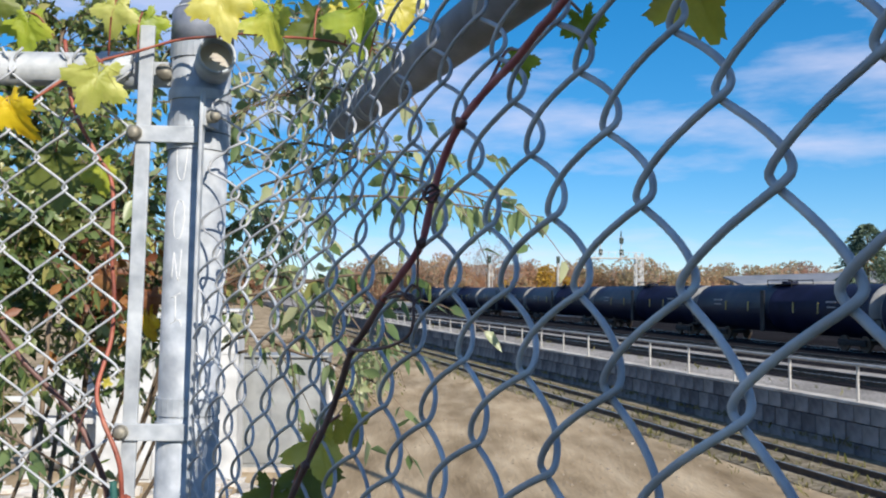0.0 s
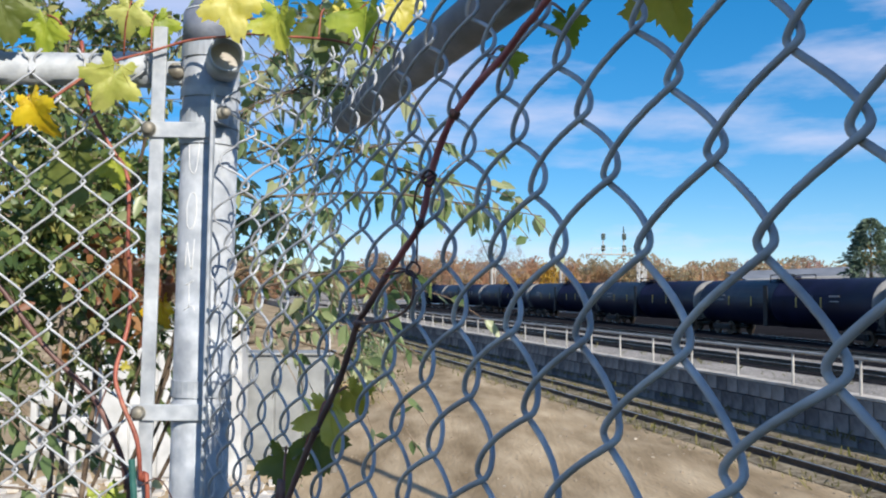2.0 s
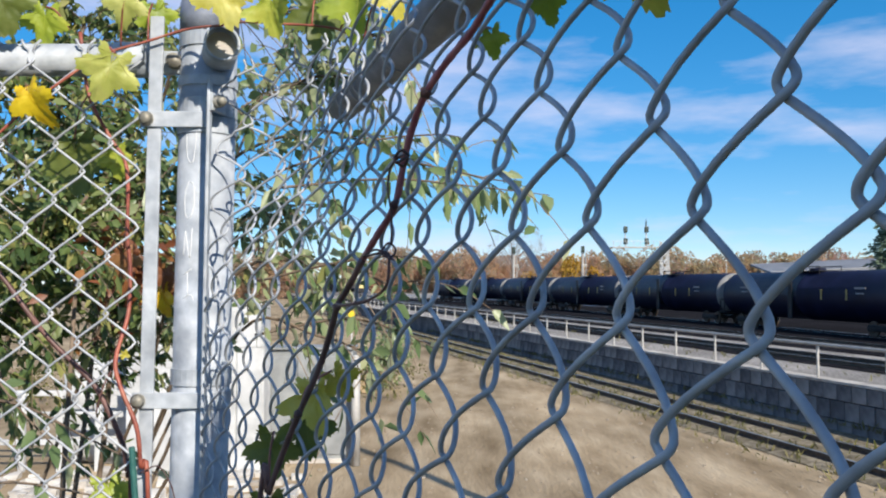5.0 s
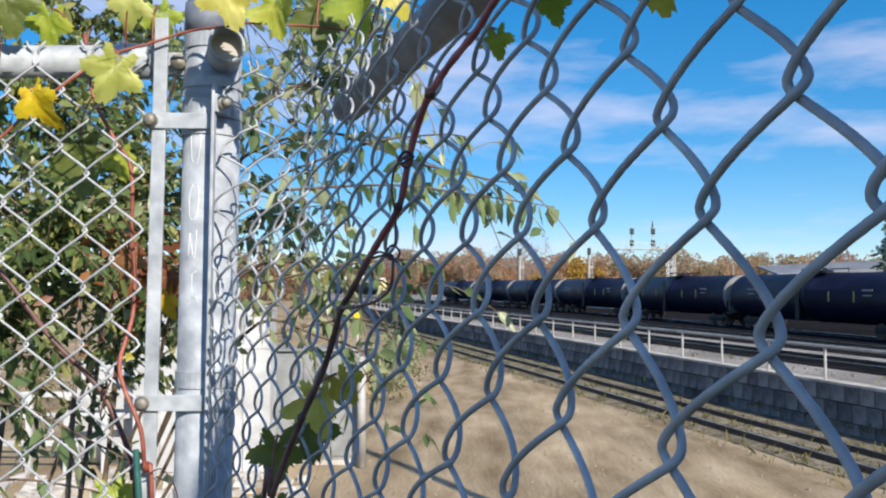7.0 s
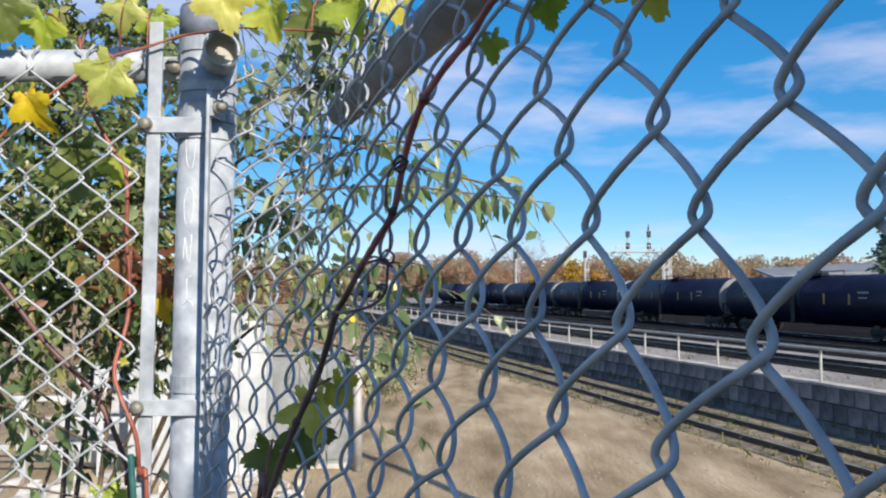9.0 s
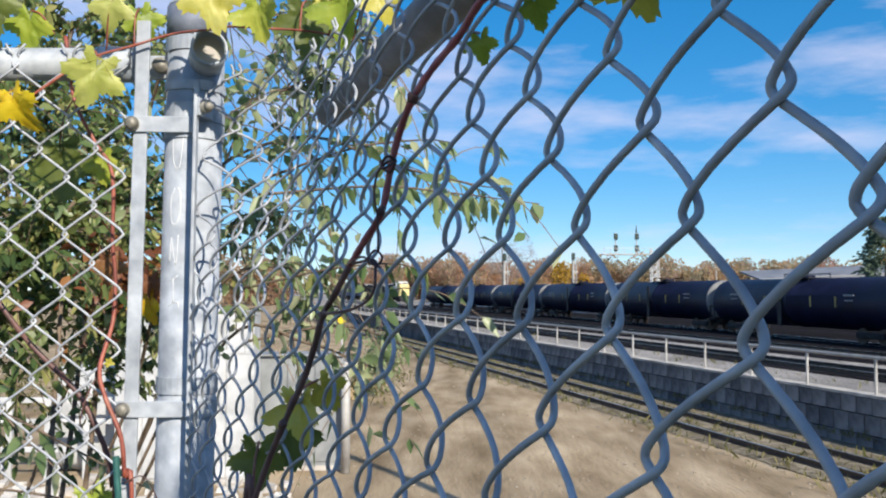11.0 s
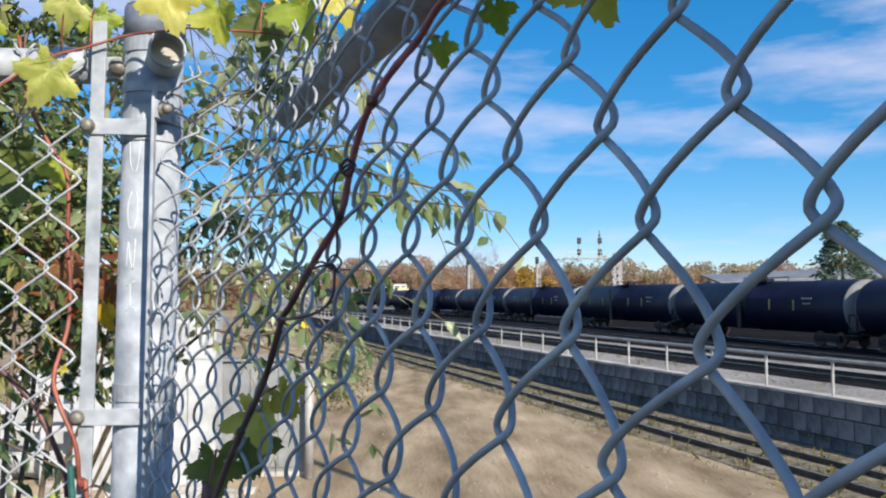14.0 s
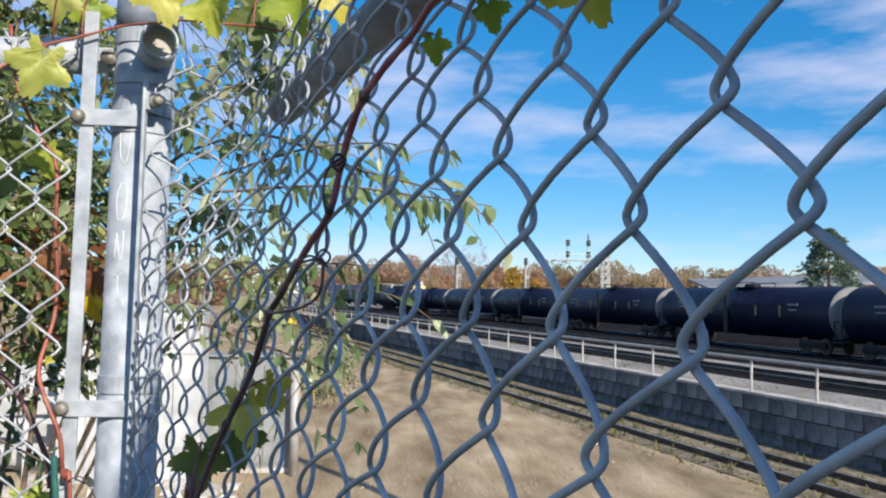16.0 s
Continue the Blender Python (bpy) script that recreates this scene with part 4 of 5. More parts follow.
WIRE_R, OVER, DEPTH = 0.00148, 0.11, 0.0031


def loose_mesh():
    f = thing("chain_link_fence", "sagging galvanised chain-link fence with its top rail pulled loose", "fence", (-0.33, 1.1, 2.75))
    off = Vector(f.location)
    for c in range(-44, 24):
        pts = []
        j0, j1 = -42, 7
        n = (j1 - j0) * (24 if -12 < c < 5 else 14 if c > 0 else 6)
        rnd = random.Random(c + 100)
        wob = rnd.uniform(0, 6)
        for k in range(n + 1):
            j = j0 + (j1 - j0) * k / n
            z = 4.439 + (0.0340 if j > 0 else 0.0362) * j
            # bends fall on column c where (c + j) is even
            ph = (j - c) / 2 + 0.75
            # further from the camera the loops are looser
            loose = min(1.0, max(0.0, (c - 1) / 4))
            col = c + 0.5 + (0.5 + OVER + 0.025 * loose) * spiral(ph, 0.18 + 0.55 * loose)
            # the nearest cells hang a little lower and closer together
            near = min(1.0, max(0.0, (1 - col) / 3))
            P, nr, tg = mesh_point(col + near * (0.0045 + 0.0045 * min(2.0, max(-1.0, j))) / CELL, z - 0.0038 * near)
            d = abs(cos(2 * pi * ph)) ** 0.8 * (1 if cos(2 * pi * ph) > 0 else -1)
            side = -1 if nr.x < 0 else 1
            pts.append(P + nr * (side * (DEPTH + 0.0015 * loose) * d - 0.0012) + tg * 0.0008 * sin(j * 0.9 + wob) - off)
        # twisted top end
        top = pts[-1]
        pts += [top + Vector((0.002 * cos(q), 0.002 * sin(q), 0.004 * q)) for q in (1, 2, 3)]
        tube("wire", pts, WIRE_R, WIRE, f, 4 if c < -12 else 10 if c < 6 else 6)
    return f


fence = loose_mesh()
FOFF = Vector(fence.location)


def hollow_ring(c, axis, r_out, r_in, length, n=24):
    """A short open pipe."""
    prof = [(0, r_in), (0, r_out), (length, r_out), (length, r_in), (0, r_in)]
    V, F = lathe_x(prof, n)
    m = Matrix.Translation(c) @ Vector(axis).to_track_quat("Y", "Z").to_matrix().to_4x4()
    return [m @ Vector(v) for v in V], F


def fence_fittings():
    # terminal post with its cap
    bm = cyl(POST_LOW - FOFF, POST_TOP - FOFF, 0.0352, None, 40)
    part("terminal_post", bm, GALV, fence, "thick galvanised terminal post with a white scrawl", True)
    up = (POST_TOP - POST_LOW).normalized()
    p = POST_TOP - FOFF
    bm = cyl(p - up * 0.045, p - up * 0.004, 0.0372, 0.0368, 36)
    add_cyl(bm, p - up * 0.004, p + up * 0.014, 0.0368, 0.024, 36)
    part("post_cap", bm, RAIL, fence, "dull grey post cap", True)
    # open rail cup
    ax = Vector((0.30, -0.95, 0.02)).normalized()
    c = Vector((-0.247, 1.055, 4.702)) - FOFF
    V, F = hollow_ring(c - ax * 0.055, ax, 0.0215, 0.0185, 0.06)
    mesh_object("rail_cup", V, F, GALV, fence, "open rail cup with no rail in it", True)
    part("cup_back", cyl(c - ax * 0.026, c - ax * 0.014, 0.0187, None, 20), CAPSTONE, fence)
    # bands round the post
    for z, h, tabx in ((4.722, 0.020, None), (4.668, 0.012, None), (4.635, 0.022, 1), (4.612, 0.020, None), (4.300, 0.020, None), (4.272, 0.020, None), (3.9, 0.02, 1), (3.5, 0.02, 1)):
        a = post_axis(z) - FOFF
        prof = [(-h / 2, 0.0353), (-h / 2, 0.0372), (h / 2, 0.0372), (h / 2, 0.0353), (-h / 2, 0.0353)]
        V, F = lathe_x(prof, 30)
        m = Matrix.Translation(a) @ up.to_track_quat("Y", "Z").to_matrix().to_4x4()
        mesh_object("tension_band", [m @ Vector(v) for v in V], F, GALV, fence)
        if tabx:
            b = a + Vector((0.024, -0.046, 0))
            part("band_tab", box(b, (0.0045, 0.034, h), 0.001, Matrix.Rotation(radians(-14), 4, "Z")), GALV, fence)
            q = b + Vector((0.008, -0.012, 0))
            bm = cyl(q + Vector((-0.012, 0.006, 0)), q + Vector((0.0, -0.003, 0)), 0.0075, 0.0075, 16)
            add_cyl(bm, q + Vector((0.0, -0.003, 0)), q + Vector((0.005, -0.007, 0)), 0.0075, 0.004, 16)
            part("carriage_bolt", bm, BOLT, fence, "dull rounded bolt head", True)
    # tension bar woven through the loose mesh
    pts = [post_axis(z) + Vector((0.017, -0.045, 0)) - FOFF for z in (4.665, 2.8)]
    d = pts[0] - pts[1]
    m = Matrix.Rotation(atan2(d.x, d.z), 4, "Y")
    part("tension_bar", box((pts[0] + pts[1]) / 2, (0.004, 0.012, d.length), 0.001, m), GALV, fence)
    # loose top rail, out of its cup
    a, b = V3((-0.105, 1.08, 4.632)) - FOFF, V3((0.333, -0.26, 4.637)) - FOFF
    dirn = (b - a).normalized()
    V, F = hollow_ring(a, dirn, 0.019, 0.017, (b - a).length, 28)
    mesh_object("top_rail", V, F, RAIL, fence, "dull grey top rail slipped out of its cup", True)
    for s in (0.05, 0.115, 0.135, 0.26):
        V, F = hollow_ring(a + dirn * s, dirn, 0.0197, 0.0187, 0.004, 24)
        mesh_object("tie_wire", V, F, WIRE, fence, "", True)
    # scrawl on the post
    letters = [[(-0.9, 0.060), (-0.75, 0.028), (-0.2, 0.02), (0.05, 0.05), (0.12, 0.075)], [(-0.55, -0.005), (-0.9, -0.02), (-0.8, -0.045), (-0.3, -0.048), (0.0, -0.03), (-0.1, -0.008), (-0.5, -0.004)],
               [(-0.9, -0.095), (-0.75, -0.065), (-0.55, -0.082), (-0.25, -0.098), (-0.1, -0.062)], [(-0.8, -0.118), (-0.05, -0.112)], [(-0.45, -0.115), (-0.4, -0.145)], [(-0.85, -0.148), (-0.1, -0.143), (0.15, -0.15)]]
    for st in letters:
        pts = []
        for x, dz in spline([(q[0], 0, q[1]) for q in st], 5) and [(v.x, v.z) for v in spline([(q[0], 0, q[1]) for q in st], 5)]:
            z = 4.545 + dz
            a = post_axis(z)
            th = radians(-90 - 8) + x * 0.42
            pts.append(a + Vector((cos(th), sin(th), 0)) * 0.0353 - FOFF)
        tube("scrawl_stroke", pts, 0.0005, CHALK, fence, 5, "white marker stroke")


fence_fittings()


def left_panel():
    g = thing("chain_link_fence", "taut galvanised chain-link panel tied to a top rail", "fence", (-0.36, 1.1, 2.75))
    off = Vector(g.location)
    for c in range(-34, 2):
        pts = []
        j0, j1 = -48, 6
        n = (j1 - j0) * 6
        for k in range(n + 1):
            j = j0 + (j1 - j0) * k / n
            z = 4.484 + 0.0352 * j
            ph = (j - c) / 2 + 0.75
            col = c + 0.5 + (0.5 + 0.09) * spiral(ph)
            x = -0.4315 + 0.0348 * col + 0.012 * (z - 4.48)
            if x > -0.330 + 0.034 * (z - 4.6):
                x = -0.330 + 0.034 * (z - 4.6)
            y = 1.10 - 0.05 * (x + 0.43) + 0.01 * (z - 4.4)
            d = cos(2 * pi * ph)
            pts.append(Vector((x, y - 0.0026 * (abs(d) ** 0.5) * (1 if d > 0 else -1), z)) - off)
        top = pts[-1]
        sg = 1 if c % 2 else -1
        pts += [top + Vector((0.003 * cos(q * 1.6) * sg + 0.0015 * q * sg, 0.003 * sin(q * 1.6), 0.0065 * q)) for q in (1, 2, 3, 4)]
        tube("wire", pts, 0.0016, WIRE, g, 6)
    # top rail behind the mesh, with its end cup and bracket
    ra, rb = V3((-2.2, 1.17, 4.715)) - off, V3((-0.368, 1.124, 4.700)) - off
    part("top_rail", cyl(ra, rb, 0.0205, None, 28), GALV, g, "pale galvanised top rail", True)
    part("rail_end_cup", cyl(rb - Vector((0.03, 0, 0)), rb + Vector((0.012, 0, 0)), 0.0228, 0.0222, 24), GALV, g, "", True)
    part("bracket", box(rb + Vector((0.045, 0.0, -0.004)), (0.075, 0.012, 0.03), 0.003), GALV, g)
    part("bracket_bolt", cyl(rb + Vector((0.047, -0.018, -0.004)), rb + Vector((0.047, 0.0, -0.004)), 0.0095, 0.0095, 14), BOLT, g, "", True)
    for x in (-0.55, -0.8, -1.1):
        V, F = hollow_ring(V3((x, 1.128, 4.702)) - off, (1, 0, 0), 0.0222, 0.0206, 0.004, 20)
        mesh_object("tie_wire", V, F, WIRE, g, "", True)
    # tension bar and bands to the post
    a, b = V3((-0.3345, 1.096, 4.745)) - off, V3((-0.366, 1.08, 3.0)) - off
    m = Matrix.Rotation(atan2(a.x - b.x, a.z - b.z), 4, "Y")
    part("tension_bar", box((a + b) / 2, (0.0168, 0.005, (a - b).length), 0.001, m), GALV, g, "flat galvanised bar with a rough zinc surface")
    for z in (4.617, 4.274, 3.9):
        ax = post_axis(z) - off
        xb = -0.3345 - 0.018 * (4.745 - z) - off.x
        c0 = Vector((xb - 0.016, 1.083 - off.y, z - off.z))
        c1 = Vector((ax.x + 0.010, ax.y - 0.0392, z - off.z))
        dd = c1 - c0
        mm = Matrix.Rotation(atan2(dd.y, dd.x), 4, "Z")
        part("band_strap", box((c0 + c1) / 2, (dd.length, 0.0035, 0.0195), 0.001, mm), GALV, g)
        q = Vector((xb - 0.004 - 0.004, 1.079 - off.y, z - off.z))
        bm = cyl(q + Vector((0, 0.01, 0)), q + Vector((0, -0.002, 0)), 0.0088, 0.0088, 18)
        add_cyl(bm, q + Vector((0, -0.002, 0)), q + Vector((0, -0.007, 0)), 0.0088, 0.005, 18)
        part("carriage_bolt", bm, BOLT, g, "dull rounded bolt head", True)
    part("plastic_tie", cyl(V3((-0.356, 1.075, 4.22)) - off, V3((-0.345, 1.075, 4.08)) - off, 0.004, None, 8), GREENTIE, g, "dark green plastic tie")
    return g


left_panel()

# ---- grapevine ----


def grape_leaf(size, seed, cup=0.25, fold=0.3, lobes=0.34):
    """A toothed five-lobed leaf in its own space: stalk end at the origin, tip along +y, face up +z."""
    rng = random.Random(seed)
    n, rings = 84, 6
    ph = rng.uniform(0, 6)
    V = [(0, 0.0, 0)]
    for r in range(1, rings + 1):
        for k in range(n):
            a = 2 * pi * k / n
            lob = 0.70 + lobes * 0.55 * cos(5 * (a - pi / 2)) + 0.20 * sin(a)
            notch = 1 - 0.75 * exp(-((a - 1.5 * pi) / 0.28) ** 2)
            tooth = 0.075 * ((k * 0.5) % 1.0 * 2 - 0.5) + 0.05 * sin(k * 1.9 + ph)
            R = (lob * notch + (tooth if r == rings else tooth * 0.3 if r == rings - 1 else 0)) * r / rings
            x, y = cos(a) * R, 0.38 + sin(a) * R
            z = -cup * (x * x + (y - 0.3) ** 2) + fold * abs(x) ** 1.3 + 0.05 * cos(5 * (a - pi / 2)) * (r / rings) ** 2 + 0.07 * noise.noise((x * 2.2 + seed, y * 2.2, 0.3)) + 0.03 * noise.noise((x * 6 + seed, y * 6, 1.3))
            V.append((x, y, z))
    V[0] = (0, 0.38, 0.0)
    V = [(x * size * 0.5, y * size * 0.5, z * size * 0.5) for x, y, z in V]
    F = [(0, 1 + k, 1 + (k + 1) % n) for k in range(n)]
    for r in range(rings - 1):
        for k in range(n):
            a, b = 1 + r * n + k, 1 + r * n + (k + 1) % n
            F.append((a, a + n, b + n))
            F.append((a, b + n, b))
    return V, F


vine = thing("grapevine", "wild grapevine with yellowing leaves trained along the fences", "vine", (-0.4, 1.15, 2.75))
VOFF = Vector(vine.location)
LEAVES = []


def vine_stem(pts, r0, r1, mat, label="", name="stem", per=6, knots=True):
    cur = spline(pts, per)
    rad = taper(len(cur), r0, r1)
    if knots:
        rad = [r * (1.12 if i % (per * 3) == 0 else 1.0) * (1 + 0.08 * sin(i * 1.7)) for i, r in enumerate(rad)]
    return tube(name, [p - VOFF for p in cur], rad, mat, vine, 8, label)


def vine_leaf(at, size, mat, tip, face, seed, stalk=None, cup=0.25, fold=0.3, name="leaf", label=""):
    """at: the stalk end; tip: the way its point hangs; face: the way its upper side looks."""
    V, F = grape_leaf(size, seed, cup, fold)
    y = Vector(tip).normalized()
    z = (Vector(face) - y * Vector(face).dot(y)).normalized()
    x = y.cross(z)
    m = Matrix((x, y, z)).transposed().to_4x4()
    ob = mesh_object(name, V, F, mat, vine, label, True)
    ob.matrix_basis = Matrix.Translation(Vector(at) - VOFF) @ m
    # raised midribs
    bmv, bmf = [], []
    for a in (90, 40, 140, 5, 175):
        L = size * 0.5 * (0.95 if a == 90 else 0.72 if a in (40, 140) else 0.55)
        pts = []
        for q in range(6):
            f = q / 5
            xx, yy = cos(radians(a)) * L * f / (size * 0.5), 0.02 + sin(radians(a)) * L * f / (size * 0.5)
            zz = -cup * (xx * xx + (yy - 0.3) ** 2) + fold * abs(xx) ** 1.3 + 0.07 * noise.noise((xx * 2.2 + seed, yy * 2.2, 0.3)) + 0.012
            pts.append(Vector((xx, yy, zz)) * size * 0.5)
        tv, tf = tube_data(pts, taper(6, size * 0.009, size * 0.003), 4)
        b = len(bmv)
        bmv += [tuple(v) for v in tv]
        bmf += [tuple(b + i for i in f) for f in tf]
    mesh_object("midrib", bmv, bmf, mat, ob)
    if stalk is not None:
        s, e = Vector(stalk), Vector(at)
        mid = (s + e) / 2 + Vector((0, -0.006, 0.008))
        cur = spline([s, mid, e], 5)
        tube("leaf_stalk", [p - VOFF for p in cur], 0.0011, STEM_RED, vine, 5)
    LEAVES.append(ob)
    return ob


vine_stem([(-0.56, 1.06, 4.56), (-0.518, 1.06, 4.592), (-0.48, 1.065, 4.63), (-0.442, 1.07, 4.662), (-0.397, 1.075, 4.694), (-0.342, 1.075, 4.711), (-0.293, 1.07, 4.724), (-0.234, 1.03, 4.718), (-0.204, 0.99, 4.709), (-0.166, 0.98, 4.704), (-0.129, 0.98, 4.702), (-0.096, 0.97, 4.694), (-0.07, 0.955, 4.676)], 0.00180, 0.00135, STEM_RED, "thin red-brown vine stem")
vine_stem([(-0.447, 1.13, 4.738), (-0.435, 1.13, 4.658), (-0.405, 1.122, 4.602), (-0.382, 1.12, 4.562), (-0.38, 1.12, 4.476), (-0.376, 1.12, 4.434), (-0.376, 1.115, 4.378), (-0.382, 1.09, 4.323), (-0.371, 1.078, 4.29), (-0.35, 1.073, 4.244), (-0.344, 1.073, 4.197), (-0.335, 1.073, 4.15), (-0.33, 1.08, 3.6), (-0.36, 1.12, 2.8)], 0.00225, 0.00300, STEM_RED, "red vine stem")
vine_stem([(-0.66, 1.13, 4.52), (-0.588, 1.125, 4.463), (-0.545, 1.125, 4.431), (-0.506, 1.13, 4.377), (-0.481, 1.14, 4.341), (-0.437, 1.14, 4.298), (-0.416, 1.14, 4.269), (-0.39, 1.14, 4.212), (-0.382, 1.14, 4.17), (-0.378, 1.14, 4.13), (-0.38, 1.16, 3.4), (-0.38, 1.15, 2.8)], 0.00315, 0.00375, STEM_DARK, "dark red-brown vine stem")
vine_stem([(0.075, 0.36, 4.60), (0.046, 0.455, 4.571), (0.038, 0.475, 4.564), (0.029, 0.5, 4.555), (0.016, 0.52, 4.544), (0.003, 0.54, 4.529), (-0.006, 0.56, 4.51), (-0.011, 0.57, 4.492), (-0.017, 0.575, 4.465), (-0.029, 0.59, 4.447), (-0.04, 0.61, 4.432)], 0.0022, 0.0023, STEM_PURPLE, "purple-red vine stem climbing the mesh")
vine_stem([(-0.04, 0.61, 4.432), (-0.054, 0.63, 4.409), (-0.061, 0.64, 4.399), (-0.068, 0.65, 4.377), (-0.077, 0.66, 4.352), (-0.093, 0.67, 4.318), (-0.105, 0.68, 4.291), (-0.119, 0.69, 4.255), (-0.13, 0.7, 4.223), (-0.2, 0.8, 3.6), (-0.3, 1.0, 2.85)], 0.0023, 0.0023, STEM_DARK, "dark brown lower vine stem")
for j, p in enumerate(((0.003, 0.536, 4.529), (-0.017, 0.571, 4.465), (-0.061, 0.636, 4.399), (-0.093, 0.667, 4.318))):
    bm = bmesh.new()
    bmesh.ops.create_icosphere(bm, subdivisions=2, radius=0.0034, matrix=Matrix.Translation(Vector(p) - VOFF))
    for v in bm.verts:
        v.co += Vector((noise.noise(v.co * 300), noise.noise(v.co * 310), noise.noise(v.co * 320))) * 0.002
    part("node", bm, STEM_DARK, vine, "knobbly vine node", True)
vine_stem([(-0.037, 0.6, 4.433), (-0.023, 0.585, 4.435), (-0.021, 0.578, 4.428), (-0.023, 0.578, 4.413), (-0.035, 0.597, 4.404), (-0.053, 0.617, 4.4), (-0.061, 0.635, 4.4)], 0.0009, 0.0011, STEM_DARK, "dark curling tendril", "tendril", 8, False)
vine_stem([(-0.04, 0.605, 4.433), (-0.03, 0.59, 4.437), (-0.02, 0.58, 4.432), (-0.017, 0.583, 4.437), (-0.022, 0.585, 4.441), (-0.026, 0.583, 4.434), (-0.018, 0.578, 4.43)], 0.0008, 0.0007, STEM_DARK, "", "tendril", 8, False)
vine_stem([(-0.008, 0.565, 4.497), (-0.014, 0.557, 4.493), (-0.019, 0.56, 4.487), (-0.021, 0.564, 4.474), (-0.019, 0.568, 4.46), (-0.019, 0.572, 4.44)], 0.0009, 0.0007, STEM_DARK, "", "tendril", 8, False)
vine_stem([(-0.007, 0.556, 4.494), (-0.012, 0.552, 4.497), (-0.016, 0.556, 4.492), (-0.011, 0.56, 4.488), (-0.008, 0.553, 4.493), (-0.015, 0.55, 4.489), (-0.017, 0.56, 4.495)], 0.001, 0.0009, STEM_DARK, "dark knot of tendril", "tendril", 8, False)
vine_stem([(-0.344, 1.07, 4.19), (-0.32, 1.06, 4.2), (-0.305, 1.06, 4.18), (-0.30, 1.07, 4.15), (-0.285, 1.065, 4.12), (-0.27, 1.06, 4.11)], 0.0008, 0.0006, STEM_DARK, "", "tendril", 8, False)
vine_stem([(-0.39, 1.1, 4.31), (-0.40, 1.1, 4.29), (-0.41, 1.105, 4.26), (-0.415, 1.12, 4.25)], 0.0011, 0.0009, STEM_DARK, "", "tendril", 6, False)
vine_stem([(-0.300, 1.06, 4.085), (-0.29, 1.055, 4.11), (-0.283, 1.05, 4.125)], 0.0016, 0.0012, STEM_RED, "", "tendril", 6, False)
SUNWARD = (0.35, -0.9, 0.35)
